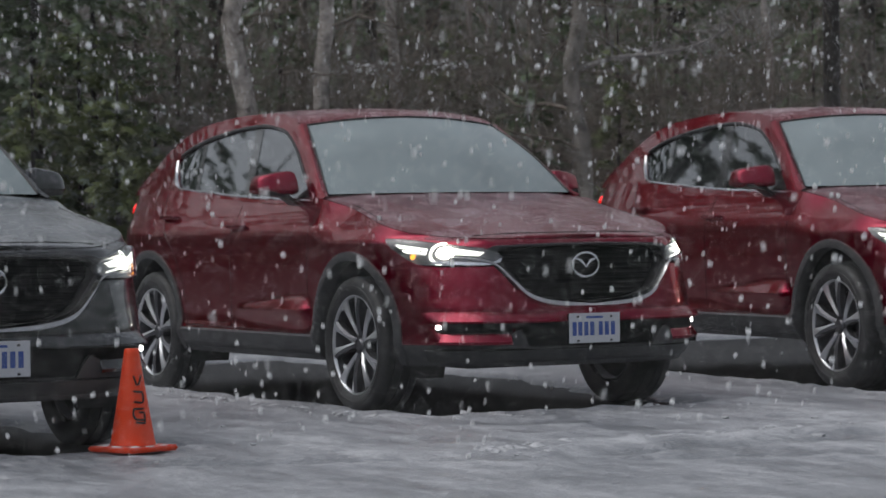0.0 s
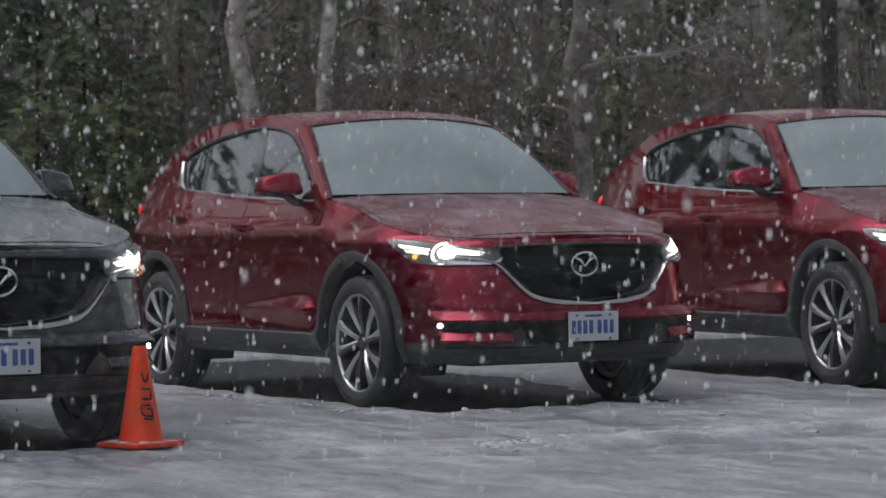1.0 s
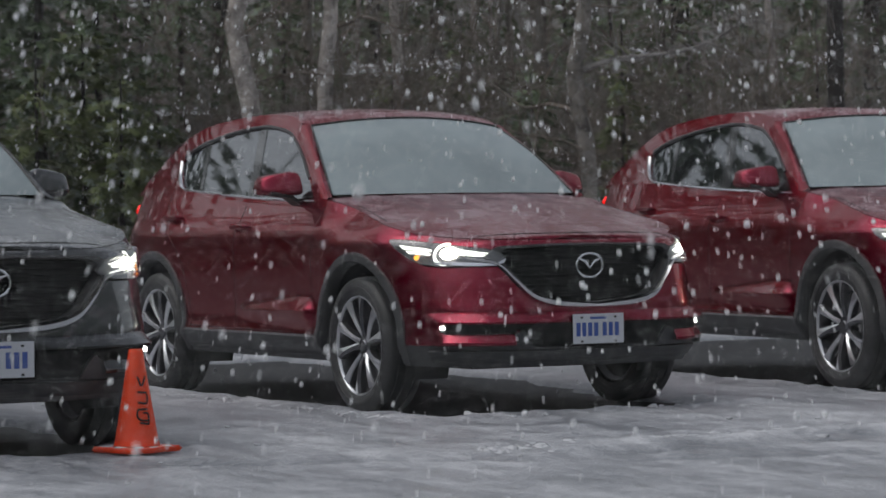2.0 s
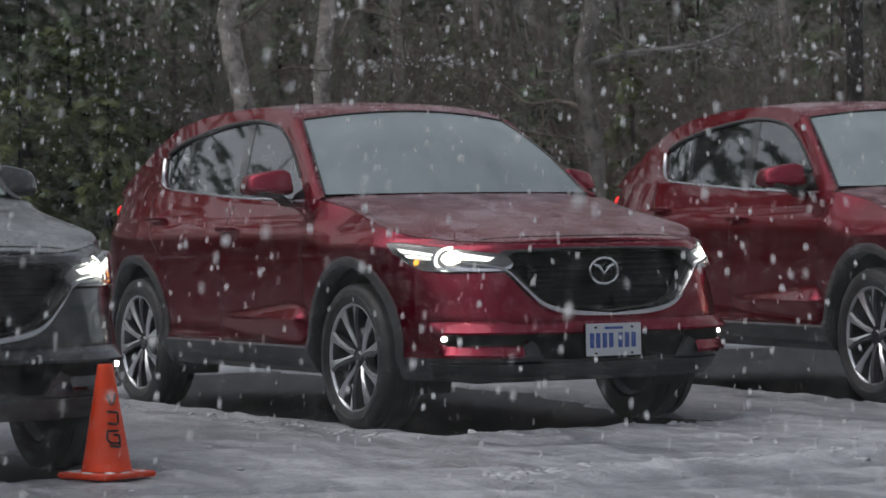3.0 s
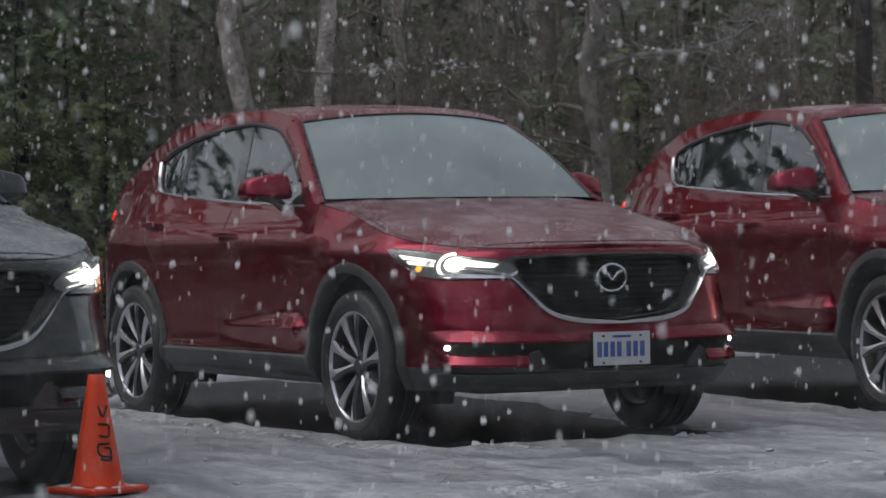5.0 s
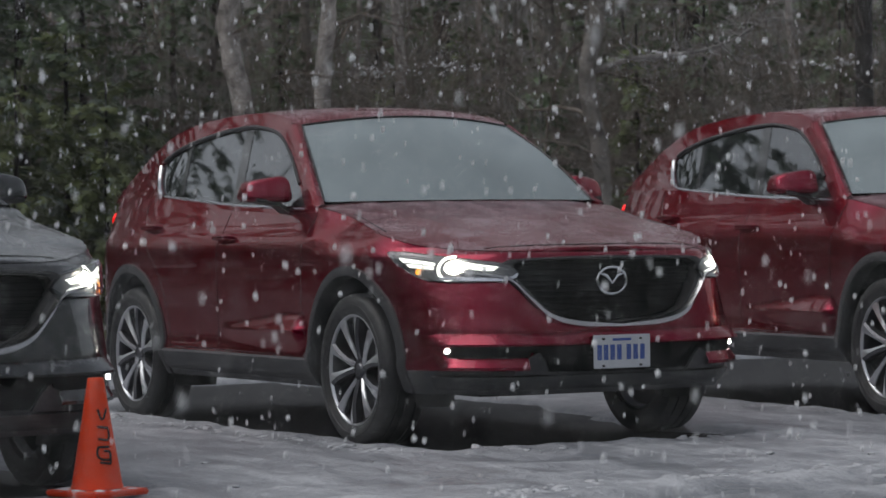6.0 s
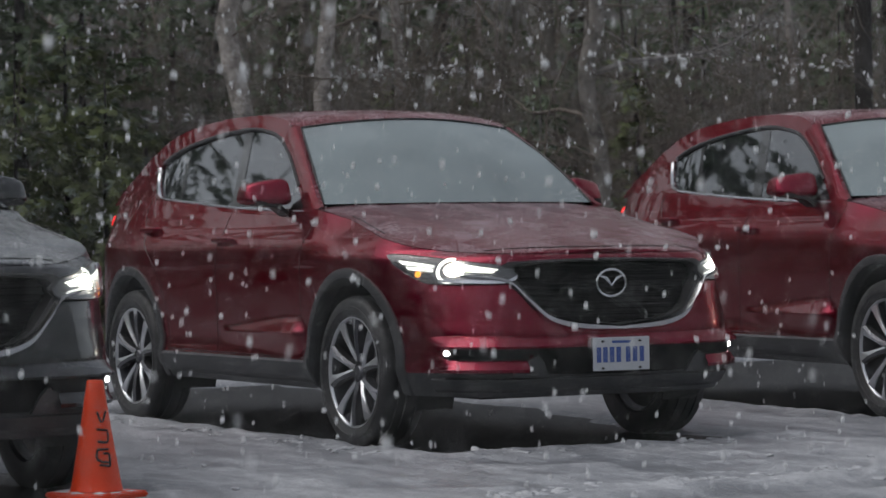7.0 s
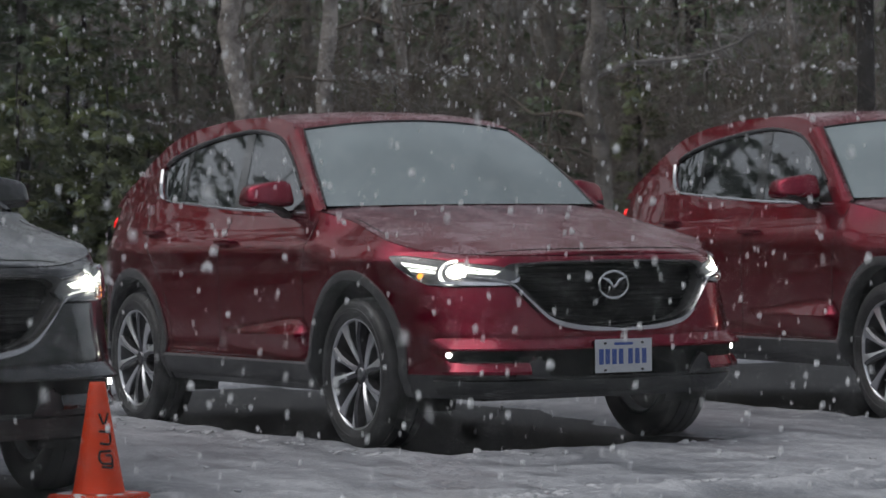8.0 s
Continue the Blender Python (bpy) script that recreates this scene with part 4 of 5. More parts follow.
BARK_PALE = wood("pale_grey_bark", (0.29, 0.26, 0.24), 0.9)
BARK_GREY = wood("grey_brown_bark", (0.125, 0.113, 0.10))
BARK_MID = wood("mottled_grey_bark", (0.155, 0.14, 0.125), 0.9)
BARK_DARK = wood("dark_wet_bark", (0.030, 0.027, 0.025))
TWIG = wood("brown_twigs", (0.14, 0.115, 0.095))
TWIG_PALE = wood("snow_dusted_twigs", (0.22, 0.205, 0.195))
NEEDLE = mat("dark_green_needles", (0.115, 0.158, 0.082), 0.7, vary=0.5, scale=1.5)
NEEDLE_SNOW = mat("snow_dusted_needles", (0.18, 0.22, 0.18), 0.8, vary=0.4, scale=1.5)
CEDAR = mat("yellow_green_cedar", (0.13, 0.158, 0.060), 0.7, vary=0.5, scale=1.5)
SNOW_CLUMP = mat("fresh_snow", (0.74, 0.75, 0.78), 0.7, vary=0.08, bump=0.5)
rng = random.Random(7)


def rod(verts, faces, line, r0, r1, sides=4):
    """A tapered bar of few sides added to lists of points and faces."""
    base, n = len(verts), len(line)
    for i, p in enumerate(line):
        t = (line[min(i + 1, n - 1)] - line[max(i - 1, 0)]).normalized()
        u = t.cross(Vector((0.3, 0.9, 0.1))).normalized()
        v = t.cross(u)
        r = r0 + (r1 - r0) * i / (n - 1)
        for k in range(sides):
            a = 2 * math.pi * k / sides
            verts.append(p + (u * math.cos(a) + v * math.sin(a)) * r)
    for i in range(n - 1):
        for k in range(sides):
            a, b = base + i * sides + k, base + i * sides + (k + 1) % sides
            faces.append((a, b, b + sides, a + sides))


def raw(name, verts, faces, material, parent=None, label=""):
    me = bpy.data.meshes.new(name)
    me.from_pydata([tuple(v) for v in verts], [], faces)
    for p in me.polygons:
        p.use_smooth = True
    me.materials.append(material)
    ob = new(name, me)
    ob.parent = parent
    if label:
        ob["label"] = label
    return ob


def wander(start, way, length, steps, wild, droop=0.0):
    line, p, d = [start.copy()], start.copy(), way.normalized()
    for _ in range(steps):
        d = (d + Vector((rng.gauss(0, wild), rng.gauss(0, wild), rng.gauss(0, wild) - droop))).normalized()
        p = p + d * (length / steps)
        line.append(p.copy())
    return line


def bare_tree(place, bends, radius, bark, limbs, label, low=0.8, height=9.0):
    """A leafless tree: bends are (height, shift aside in metres) of the stem."""
    t = thing("bare_tree", label, "tree", "bare trees at the wood's edge", m=Matrix.Translation(place))
    verts, faces = [], []
    stem = [ASIDE * s + Vector((0, 0, z)) for z, s in bends]
    stem = [Vector(p) for p in spline(stem, 26)]
    stem = [a.lerp(b, f) for a, b in zip(stem, stem[1:]) for f in (0, 0.25, 0.5, 0.75)] + stem[-1:]
    rod(verts, faces, stem, radius * 1.1, radius * 0.45, 12)
    for v in verts:
        v += Vector((noise.noise(v * 2.0 + place), noise.noise(v * 2.3 - place), 0)) * radius * 0.22 + Vector((noise.noise(v * 9.0 + place), noise.noise(v * 8.0 - place), 0)) * radius * 0.12
    raw("trunk", verts, faces, bark, t)
    verts, faces = [], []
    for k in range(limbs):
        z = low + (height - low) * (k + rng.random()) / limbs
        i = min(int(z / stem[-1].z * (len(stem) - 1)), len(stem) - 2)
        a = rng.random() * 6.28
        ln = rng.uniform(0.9, 2.6)
        limb = wander(stem[i], Vector((math.cos(a), math.sin(a), rng.uniform(-0.1, 0.6))), ln, 8, 0.22)
        r = rng.uniform(0.010, 0.026)
        rod(verts, faces, limb, r, 0.004)
        for j in range(2, 9):
            for _ in range(2):
                tw = wander(limb[j], Vector((rng.gauss(0, 1), rng.gauss(0, 1), rng.gauss(0.1, 0.6))), rng.uniform(0.25, 0.8), 5, 0.3)
                rod(verts, faces, tw, 0.006, 0.0025, 3)
    raw("crown", verts, faces, TWIG, t, "bare brown branches")
    return t


def conifer(place, height, spread, label, fine=1.0, low=0.2, needles=None):
    """A fir: stem, and a crown of drooping boughs set with flat sprays of needles."""
    t = thing("conifer", label, "tree", "conifers round the car park", m=Matrix.Translation(place))
    verts, faces = [], []
    rod(verts, faces, [Vector((0, 0, height * f)) for f in np.linspace(0, 1, 12)], 0.017 * height ** 0.8 + 0.01, 0.01, 8)
    raw("trunk", verts, faces, BARK_DARK, t)
    verts, faces, tips, tf = [], [], [], []
    z = low
    while z < height * 0.97:
        f = 1 - z / height
        for _ in range(rng.choice((4, 5, 6))):
            a = rng.random() * 6.28
            ln = spread * (f ** 0.8) * rng.uniform(0.6, 1.15) + 0.15
            bough = wander(Vector((0, 0, z + rng.uniform(-0.1, 0.1))), Vector((math.cos(a), math.sin(a), rng.uniform(-0.25, 0.25))), ln, 7, 0.10, 0.05)
            rod(verts, faces, bough, 0.014, 0.004, 3)
            count = int(ln * 62 * fine)
            for _ in range(count):
                q = rng.uniform(0.15, 1.0) * 7
                j = min(int(q), 6)
                p = bough[j].lerp(bough[j + 1], q - j)
                d = (bough[j + 1] - bough[j]).normalized()
                w = (d + Vector((rng.gauss(0, 0.8), rng.gauss(0, 0.8), rng.gauss(-0.25, 0.35)))).normalized()
                n = w.cross(Vector((rng.gauss(0, 0.4), rng.gauss(0, 0.4), 1))).normalized()
                size = rng.uniform(0.05, 0.13) / min(fine, 1) ** 0.7
                into, fo = (tips, tf) if rng.random() < 0.10 else (verts, faces)
                for k in (-1, 0, 1):
                    b = (w + n * 0.55 * k).normalized() * size
                    s = (n * 0.007 + Vector((0, 0, 0.003))) / min(fine, 1)
                    m = len(into)
                    into.extend([p - s, p + s, p + b * 0.7 + s * 1.3, p + b, p + b * 0.7 - s * 1.3])
                    fo.append((m, m + 1, m + 2, m + 3, m + 4))
        z += rng.uniform(0.16, 0.30) / max(fine, 0.5)
    tagged(raw("crown", verts, faces, needles or NEEDLE, t, "green needled boughs"), kind="stuff")
    tagged(raw("snow_dusting", tips, tf, NEEDLE_SNOW, t, "snow-dusted bough tips"), kind="stuff")
    return t


# stems that stand clear at the wood's edge
d = 26.6
bare_tree(spot(d, -0.0650 * d), [(0, 0.05), (1.4, 0.04), (2.08, 0.0), (2.18, -0.04), (2.51, -0.12), (2.82, -0.18), (3.12, -0.13), (5, 0.0), (9, 0.2)], 0.098, BARK_PALE, 14, "pale crooked bare tree at the edge of the wood", 2.2)
d = 27.0
bare_tree(spot(d, -0.0395 * d), [(0, 0.0), (2.1, 0.0), (2.6, 0.015), (3.1, 0.06), (6, 0.10), (9, 0.0)], 0.082, BARK_PALE, 14, "pale straight bare tree at the edge of the wood", 2.4)
d = 26.8
bare_tree(spot(d, 0.0533 * d), [(0, 0.0), (1.55, 0.0), (2.1, -0.10), (2.5, -0.117), (2.97, -0.025), (6, 0.1), (9, 0.3)], 0.080, BARK_MID, 22, "grey bare tree with spreading limbs at the wood's edge", 1.6)
forked = bpy.data.objects["bare_tree.002"]
verts, faces = [], []
limb = [Vector(p) for p in spline([ASIDE * a + Vector((0, 0, z)) for a, z in ((-0.09, 2.42), (0.25, 2.53), (0.55, 2.56), (0.9, 2.60), (1.2, 2.70), (1.5, 2.88))], 18)]
rod(verts, faces, limb, 0.028, 0.009, 6)
for p in limb[3:]:
    for _ in range(4):
        rod(verts, faces, wander(p, Vector((rng.gauss(0, 1), rng.gauss(0, 1), rng.gauss(0.1, 0.5))), rng.uniform(0.2, 0.7), 5, 0.25), 0.008, 0.003, 3)
raw("limb", verts, faces, TWIG_PALE, forked, "long snow-dusted limb")
for k in range(44):
    d = rng.uniform(32, 52)
    u = rng.uniform(-0.16, 0.162)
    r = rng.choice((0.025, 0.035, 0.05, 0.07))
    lean = rng.gauss(0, 0.25)
    bare_tree(spot(d, u * d), [(0, 0), (2.5, lean * 0.4 + rng.gauss(0, 0.05)), (5, lean), (9, lean * 1.4)], r, rng.choice((BARK_GREY, BARK_GREY, BARK_DARK, BARK_PALE)), 10,
              "thin bare tree in the wood", 0.8)

# dark pole
bm = bmesh.new()
d = 27.0
p = spot(d, 0.1414 * d)
rows = [[p + Vector((r * math.cos(a), r * math.sin(a), z)) for a in np.linspace(0, 2 * math.pi, 20, endpoint=False)] for z, r in ((-0.1, 0.085), (2, 0.082), (4, 0.079), (8.5, 0.07), (8.52, 0.05))]
vs = grid(bm, rows, True)
bm.faces.new(vs[-1])
tagged(finish("utility_pole", bm, BARK_DARK), "dark weathered wooden utility pole behind the cars", "pole")

# conifers in view
for u, d, h, s, f, sort in ((-0.1406, 27.5, 6.5, 1.5, 1.3, NEEDLE), (-0.1255, 27.0, 3.0, 1.2, 1.5, CEDAR), (-0.1123, 26.6, 2.4, 0.9, 1.6, CEDAR), (-0.1425, 26.4, 2.5, 1.1, 1.5, CEDAR), (-0.0987, 28.0, 2.1, 0.7, 1.4, CEDAR), (-0.1198, 29.5, 4.4, 1.3, 1.2, NEEDLE), (-0.1595, 28, 9, 1.9, 1.0, NEEDLE),
                            (-0.0896, 33, 5.0, 1.1, 1.0, NEEDLE), (-0.0537, 31, 3.3, 0.9, 1.1, NEEDLE), (0.0333, 28.5, 2.5, 0.6, 1.4, NEEDLE), (0.0654, 29, 3.0, 0.7, 1.2, CEDAR), (-0.0159, 33, 2.7, 0.9, 1.0, CEDAR), (0.1334, 33, 3.4, 0.9, 1.0, NEEDLE), (0.0881, 35, 4.0, 1.0, 0.9, NEEDLE), (0.0087, 36, 3.6, 1.0, 0.9, CEDAR)):
    conifer(spot(d, u * d), h, s, "dark green conifer dusted with snow at the wood's edge" if sort is NEEDLE else "low yellow-green cedar at the wood's edge", f, needles=sort)

# undergrowth: thin stems, twigs and dead stalks
for name, lo, hi, count, material, label in (("undergrowth", 27.5, 33, 900, TWIG, "tangled brown bare shrubs and twigs"), ("undergrowth", 31, 44, 1300, BARK_GREY, "grey brown thicket deeper in the wood"),
                                             ("undergrowth", 28, 40, 260, TWIG_PALE, "snow-dusted pale twigs")):
    verts, faces = [], []
    for _ in range(count):
        d = rng.uniform(lo, hi)
        p = spot(d, rng.uniform(-0.165, 0.165) * d)
        stem = wander(p, Vector((rng.gauss(0, 0.25), rng.gauss(0, 0.25), 1)), rng.uniform(1.0, 4.2), 9, 0.13)
        rod(verts, faces, stem, rng.uniform(0.006, 0.014), 0.003, 3)
        for j in range(2, 9):
            for _ in range(2):
                tw = wander(stem[j], Vector((rng.gauss(0, 1), rng.gauss(0, 1), rng.gauss(0.3, 0.5))), rng.uniform(0.2, 0.9), 4, 0.28)
                rod(verts, faces, tw, 0.005, 0.002, 3)
    tagged(raw(name, verts, faces, material), label, "shrubs", kind="stuff")

# clumps of snow lodged in the brush
verts, faces = [], []
for u, v, n, w in ((-0.0234, 2.78, 46, 0.26), (0.0030, 2.78, 30, 0.16), (-0.1425, 2.75, 40, 0.25), (-0.1444, 3.5, 26, 0.2), (-0.1094, 3.6, 16, 0.2), (0.0181, 1.9, 20, 0.2), (0.1353, 2.8, 30, 0.3), (-0.0215, 3.6, 20, 0.2), (0.0484, 3.4, 12, 0.2), (-0.0915, 2.3, 10, 0.3), (0.0881, 2.9, 14, 0.4)):
    d = 32.5
    c0 = spot(d, u * d, v)
    for _ in range(n):
        c = c0 + ASIDE * rng.gauss(0, w) + AHEAD * rng.gauss(0, 0.2) + Vector((0, 0, rng.gauss(0, 0.035)))
        m = len(verts)
        r = rng.uniform(0.015, 0.05)
        for k in range(6):
            a = k * 1.047
            verts.append(c + Vector((math.cos(a) * r * rng.uniform(0.7, 1.4), math.sin(a) * r * rng.uniform(0.7, 1.4), rng.uniform(-0.2, 0.2) * r)))
        verts.append(c + Vector((0, 0, r * 0.8)))
        verts.append(c - Vector((0, 0, r * 0.4)))
        for k in range(6):
            faces.append((m + k, m + (k + 1) % 6, m + 6))
            faces.append((m + (k + 1) % 6, m + k, m + 7))
tagged(raw("snow_clumps", verts, faces, SNOW_CLUMP), "small clumps of snow caught on branches", "snow", kind="stuff")

# woods far behind, and woods that close the car park round about
FAR = mat("far_woods", (0.11, 0.106, 0.10), 1.0, vary=0.5, scale=0.8, bump=1.0, bump_scale=6)
bm = bmesh.new()
rows = [[], [], []]
for a in np.linspace(0, 2 * math.pi, 400):
    way = Vector((math.cos(a), math.sin(a), 0))
    r = 72 + 6 * noise.noise(way * 4)
    h = 9.5 + 2.2 * noise.noise(way * 30) + 2.0 * noise.noise(way * 90)
    rows[0].append(way * r + Vector((0, 0, -1)))
    rows[1].append(way * (r + 2) + Vector((0, 0, h * 0.6)))
    rows[2].append(way * (r + 5) + Vector((0, 0, h)))
grid(bm, rows)
tagged(finish("backdrop", bm, FAR), "distant brown grey woods", "woods", kind="structure")
protos = [conifer(spot(24, -22), 16.5, 3.4, "tall dark conifer beside the car park", 0.5, 0.25), conifer(spot(27, -17.0), 12.5, 2.9, "dark conifer beside the car park", 0.5, 0.25), conifer(spot(21, -13.5), 9.5, 2.4, "dark conifer beside the car park", 0.6, 0.25)]
for k in range(96):
    a = radians(168 + 276 * k / 95)
    # nearer and taller where the side windows mirror dark trees
    r = rng.uniform(17, 20) if 3 <= k < 8 else rng.uniform(19, 26) if k < 12 else rng.uniform(18, 22) if k < 30 else rng.uniform(22, 29)
    at = Vector((math.cos(a) * r, math.sin(a) * r, 0)) + Vector((1.5, -1.5, 0))
    if (at - EYE).xy.length < 8 or ((at - EYE).dot(AHEAD) > 0 and abs((at - EYE).dot(ASIDE)) < 0.2 * (at - EYE).dot(AHEAD) + 2.5):
        continue
    m = Matrix.Translation(at) @ Matrix.Rotation(rng.random() * 6.28, 4, "Z")
    copy_thing(protos[1 if 3 <= k < 8 else 2 if k < 12 else 2 - k % 2 if k < 30 else k % 2], m)
# tall conifers added deeper in the wood, behind the bare trees; unseen crowns darken what the bonnets mirror
for k in range(16):
    d = rng.uniform(40, 56)
    copy_thing(protos[k % 2], Matrix.Translation(spot(d, -13 + 26 * (k + rng.random()) / 16)) @ Matrix.Rotation(rng.random() * 6.28, 4, "Z"))
# ---------------------------------------------------------------- cone
def cone():
    at = Vector((2.16, -3.06, 0.038))
    c = thing("traffic_cone", "orange plastic traffic cone with black marks and snowy base", "cone", m=Matrix.Translation(at) @ pose(0, 0, 0, 0, 0, 20))
    bm = bmesh.new()
    prof = [(0.100, 0.028), (0.098, 0.034), (0.094, 0.05), (0.060, 0.25), (0.034, 0.415), (0.031, 0.437), (0.027, 0.442), (0.020, 0.442), (0.018, 0.40)]
    grid(bm, [[Vector((r * math.cos(a), r * math.sin(a), z)) for a in np.linspace(0, 2 * math.pi, 40, endpoint=False)] for r, z in prof], True)
    part("shell", bm, ORANGE, c)
    bm = bmesh.new()
    block(bm, -0.14, 0.14, -0.14, 0.14, 0.0, 0.024, 0.008)
    part("base", bm, ORANGE, c)
    # lettering as plain strokes down the shell, facing the road
    face = math.atan2(-7.26 + 3.06, 12.67 - 2.16) - radians(20) + 0.42

    def mark(u, z):
        r = np.interp(z, [0.05, 0.25, 0.415], [0.094, 0.060, 0.034]) + 0.001
        a = face + u / r
        return Vector((r * math.cos(a), r * math.sin(a), z))
    for stroke in ([(-0.012, 0.325), (0.0, 0.285), (0.016, 0.325)], [(-0.016, 0.26), (0.016, 0.255)], [(-0.016, 0.215), (0.014, 0.212), (0.018, 0.25)], [(-0.018, 0.185), (0.014, 0.185)],
                   [(-0.018, 0.185), (-0.022, 0.16), (-0.012, 0.14), (0.012, 0.137)], [(-0.002, 0.17), (0.016, 0.165), (0.016, 0.125)], [(-0.016, 0.128), (0.016, 0.122)]):
        bm = bmesh.new()
        tube(bm, [mark(p[0] * 1.35, p[1]) for p in spline(stroke, 10)], 0.0048, 5)
        part("stroke", bm, INK, c)
    bm = bmesh.new()
    rows = []
    for i in range(25):
        row = []
        for j in range(25):
            x, y = -0.134 + 0.268 * i / 24, -0.134 + 0.268 * j / 24
            edge = min(0.134 - abs(x), 0.134 - abs(y))
            near = math.hypot(x, y) - 0.10
            h = 0.010 * blend(0, 0.02, edge) * blend(-0.02, 0.02, near) * (0.5 + 0.9 * noise.noise(Vector((x, y, 3)) * 22))
            row.append(Vector((x, y, 0.0205 + h)))
        rows.append(row)
    grid(bm, rows)
    part("snow_cap", bm, SNOW_CLUMP, c, "thin snow on the cone's base")


cone()

# lumps of slush
LUMP = mat("crumbled_wet_snow", (0.50, 0.51, 0.54), 0.7, vary=0.2, scale=20, bump=0.6)


def lumps():
    r = random.Random(5)
    verts, faces = [], []
    ball = bmesh.new()
    bmesh.ops.create_icosphere(ball, subdivisions=2, radius=1)
    shape, sides = [v.co.copy() for v in ball.verts], [tuple(v.index for v in f.verts) for f in ball.faces]
    ball.free()
    for k in range(620):
        size = r.uniform(0.006, 0.016) * (1.5 if r.random() < 0.1 else 1)
        if k < 60:
            size *= 0.55
            d = r.uniform(10.6, 15.5)
            p = spot(d, r.uniform(-0.16, 0.16) * d)
        elif k < 380:
            # crumbs along the crusted ridge
            w = r.uniform(0.15, 2.0)
            p = spot(11.28 + 0.62 * (w - 0.40) + r.gauss(0, 0.13), w)
        elif k < 500:
            # crumbs by the edge of the bare ground before the cars
            m = CARS[r.choice(("main", "main", "right"))]
            p = m @ Vector((0.98 + r.gauss(0, 0.07), r.uniform(-1.0, 1.2), 0))
        else:
            m = CARS["main"]
            p = m @ Vector((r.uniform(-3.2, 0.9), -1.06 - abs(r.gauss(0, 0.10)), 0))
        if any(-3.6 < (m.inverted() @ p).x < 0.85 and abs((m.inverted() @ p).y) < 0.9 for m in CARS.values()):
            continue
        base = len(verts)
        flat = r.uniform(0.4, 0.8)
        for v in shape:
            c = v * size * (1 + 0.8 * noise.noise(v * 1.1 + p * 9) + 0.4 * noise.noise(v * 2.7 - p * 5))
            verts.append(Vector((p.x + c.x * 1.4, p.y + c.y * 1.4, 0.027 + c.z * flat)))
        faces.extend([tuple(base + i for i in f) for f in sides])
    tagged(raw("slush", verts, faces, LUMP), "small lumps of wet snow on the ground", "slush", kind="stuff")


lumps()

# ---------------------------------------------------------------- falling snow


def flake_white(name):
    """Loose wet snow: light falls on it and shines through it."""
    m, n, l, b = shader(name)
    n.remove(b)
    on, off, mix = n.new("ShaderNodeBsdfDiffuse"), n.new("ShaderNodeBsdfTranslucent"), n.new("ShaderNodeMixShader")
    on.inputs["Color"].default_value = off.inputs["Color"].default_value = (0.93, 0.94, 0.95, 1)
    mix.inputs[0].default_value = 0.5
    l.new(on.outputs[0], mix.inputs[1])
    l.new(off.outputs[0], mix.inputs[2])
    l.new(mix.outputs[0], n["Material Output"].inputs["Surface"])
    return m


FLAKE = flake_white("snowflake")
flurries = []


def snowfall():
    r = random.Random(11)
    shapes = []
    for k in range(6):
        b = bmesh.new()
        bmesh.ops.create_icosphere(b, subdivisions=1 if k < 3 else 2, radius=1)
        shapes.append(([v.co * (1 + 0.55 * noise.noise(v.co * 1.3 + Vector((k * 7, 0, 0)))) for v in b.verts], [tuple(v.index for v in f.verts) for f in b.faces]))
        b.free()
    for k in range(22):
        verts, faces = [], []
        speed = r.uniform(0.72, 1.12)
        count = 400
        for _ in range(count):
            d = 3.2 + 19 * r.random() ** 0.66
            side = r.uniform(-1, 1) * (0.155 * d + 0.35)
            low = max(0.0, 1.0 - 0.09 * d)
            z = r.uniform(low, 1.1 + 0.085 * d + speed * 8.2)
            size = r.choice((0.004, 0.0055, 0.007, 0.0085, 0.011)) * r.uniform(0.8, 1.15)
            if d < 8 or d > 14:
                size *= 0.78
            p = spot(d, side, z)
            vv, ff = shapes[r.randrange(6)]
            m = len(verts)
            turn = Euler((r.random() * 6, r.random() * 6, r.random() * 6)).to_matrix()
            verts.extend([p + turn @ v * size for v in vv])
            faces.extend([tuple(m + i for i in f) for f in ff])
        ob = tagged(raw("falling_snow", verts, faces, FLAKE), "white wet snowflakes falling through the air", "snow", kind="stuff")
        flurries.append((ob, speed, r.uniform(-0.16, 0.05), r.random() * 6.28))


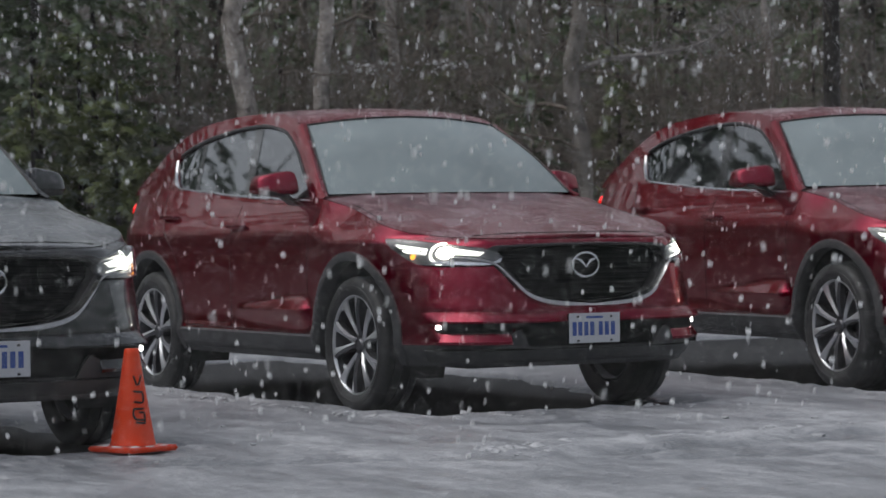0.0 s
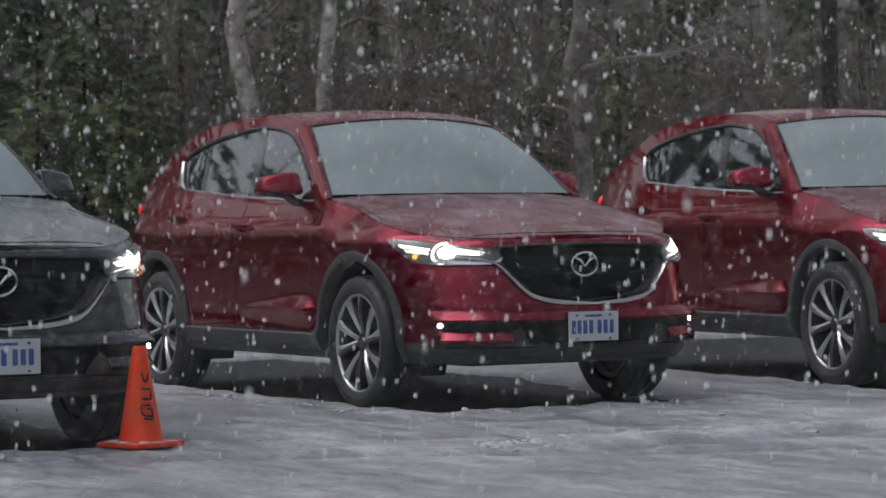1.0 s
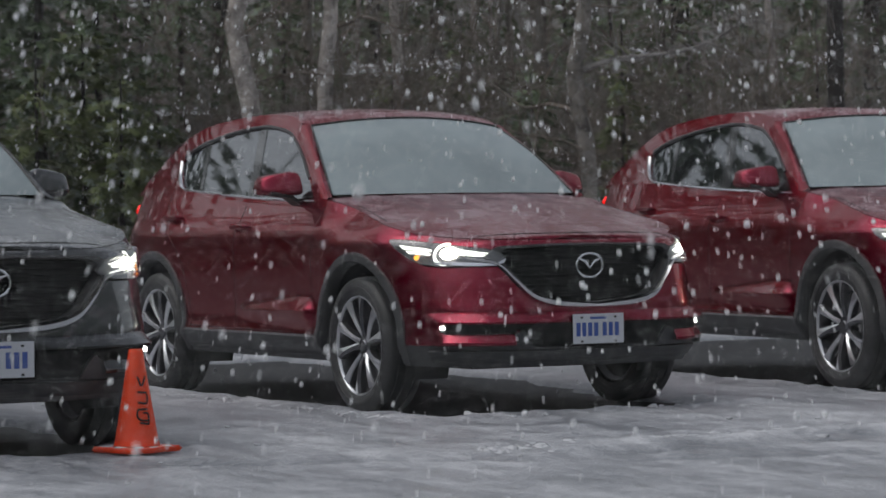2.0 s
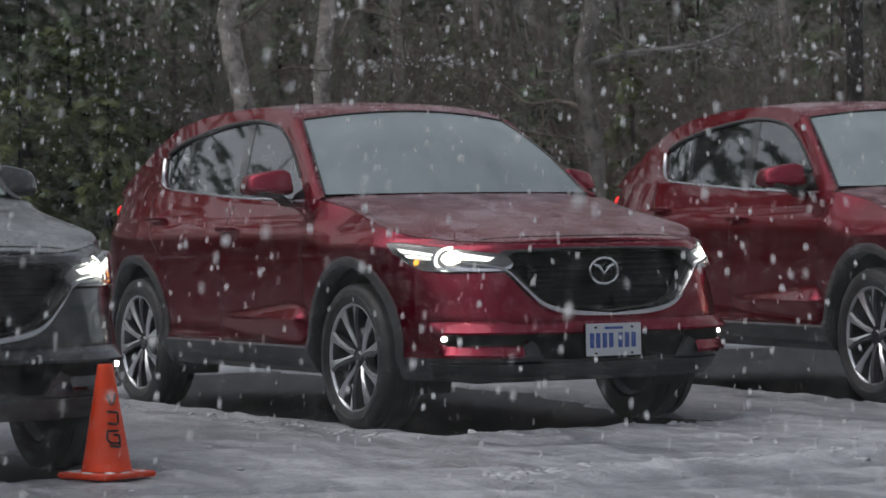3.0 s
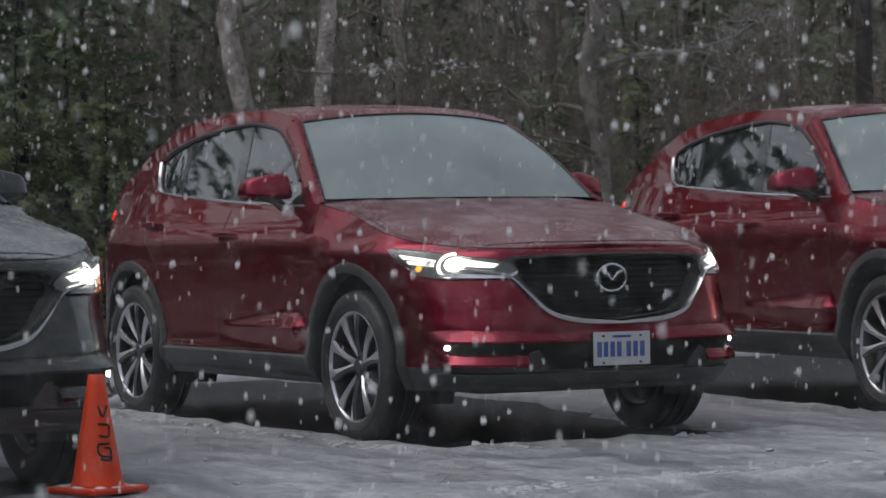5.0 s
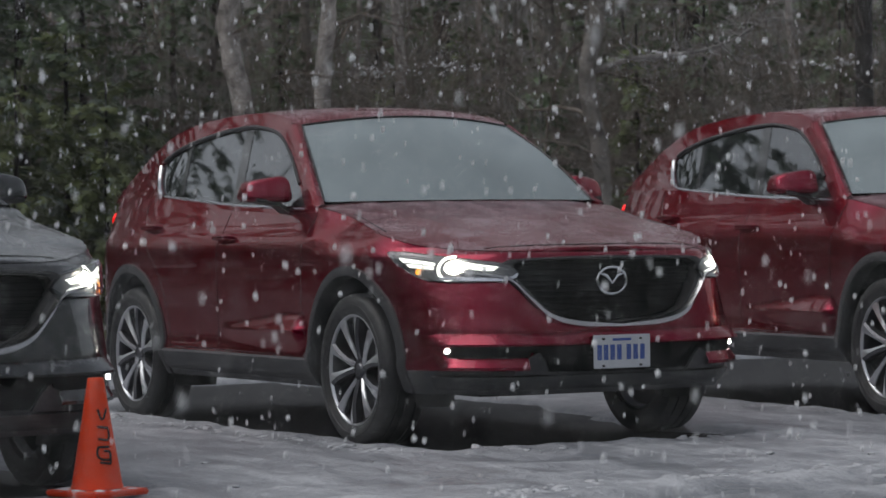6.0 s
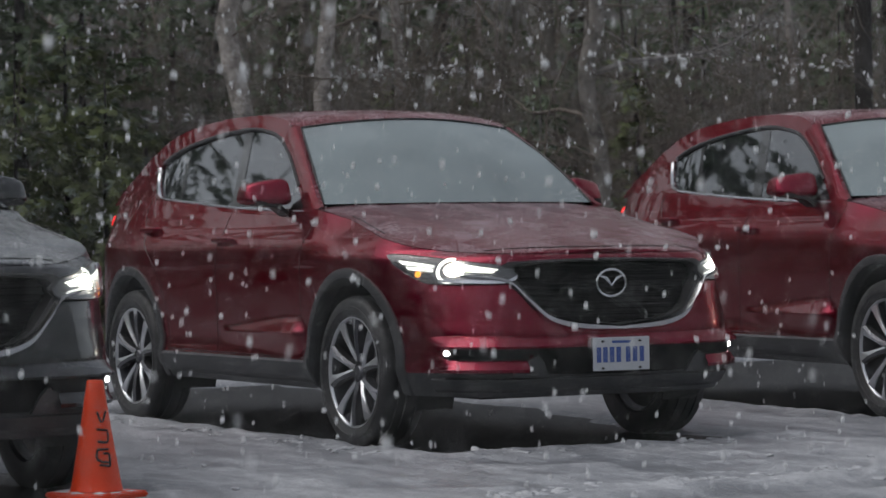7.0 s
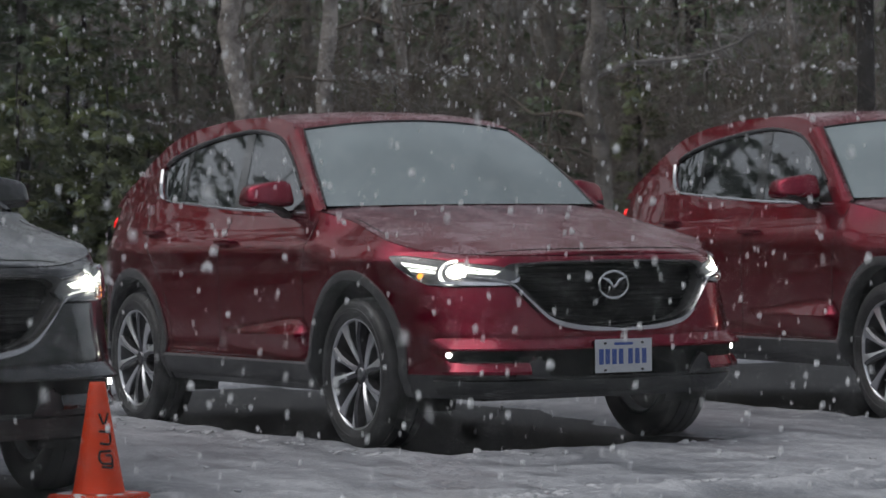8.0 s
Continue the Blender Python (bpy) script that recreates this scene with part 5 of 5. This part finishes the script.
def snow_veil():
    """Fine grains added as a veil: far ones hang between the large flakes and thin out the distance, near ones lift the
    blacks.
    """
    r = np.random.RandomState(3)
    sides = np.array([(0, 2, 4), (2, 1, 4), (1, 3, 4), (3, 0, 4), (2, 0, 5), (1, 2, 5), (3, 1, 5), (0, 3, 5)])
    octa = np.array([(1, 0, 0), (-1, 0, 0), (0, 1, 0), (0, -1, 0), (0, 0, 1.3), (0, 0, -1.3)], float)
    tetra, sides_of_tetra = np.array([(1, 1, 1), (1, -1, -1), (-1, 1, -1), (-1, -1, 1)], float) * 0.75, np.array([(0, 1, 2), (0, 3, 1), (0, 2, 3), (1, 3, 2)])
    # last two bands: tiny grains close before the camera, added to lift the blacks
    for lo, hi, count, least in ((17.0, 27.0, 34000, 0.0008), (17.0, 27.0, 34000, 0.0008), (2.2, 3.4, 52000, 0.0004), (2.2, 3.4, 52000, 0.0004)):
        d = (lo ** 2 + (hi ** 2 - lo ** 2) * r.rand(count)) ** 0.5
        side = (r.rand(count) * 2 - 1) * (0.155 * d + (0.1 if lo > 10 else 0.30))
        z = r.rand(count) * (0.9 + 0.082 * d + 2.4) if lo > 10 else 0.98 - 0.088 * (d + 2) + r.rand(count) * (0.176 * (d + 2) + 1.0)
        p = np.array(EYE)[None] * (1, 1, 0) + np.array(AHEAD)[None] * d[:, None] + np.array(ASIDE)[None] * side[:, None] + np.stack([0 * z, 0 * z, z], 1)
        size = least * (1 + r.rand(count))
        ball, tri = (octa, sides) if lo > 10 else (tetra, sides_of_tetra)
        n = len(ball)
        verts = (p[:, None] + ball[None] * size[:, None, None]).reshape(-1, 3)
        faces = (tri[None] + n * np.arange(count)[:, None, None]).reshape(-1, 3)
        me = bpy.data.meshes.new("snow_veil")
        me.from_pydata(verts.tolist(), [], faces.tolist())
        me.materials.append(FLAKE)
        ob = tagged(new("snow_veil", me), "fine white snow grains added as a pale veil", "snow", kind="stuff")
        flurries.append((ob, (0.24 if lo > 10 else 0.10) + 0.03 * r.rand(), 0.02 - 0.04 * r.rand(), r.rand() * 6.28))


snowfall()
snow_veil()


def motions():
    """The snow falls and sways."""
    for ob, speed, drift, phase in flurries:
        rows = []
        for k in range(33):
            t = k * 0.25
            side = drift * t + 0.05 * (math.sin(t * 1.3 + phase) - math.sin(phase))
            p = ASIDE * side + AHEAD * 0.04 * (math.sin(t * 1.1 + phase * 2) - math.sin(phase * 2))
            rows.append((t, pose(p.x, p.y, -speed * t)))
        walk(ob, rows)


motions()
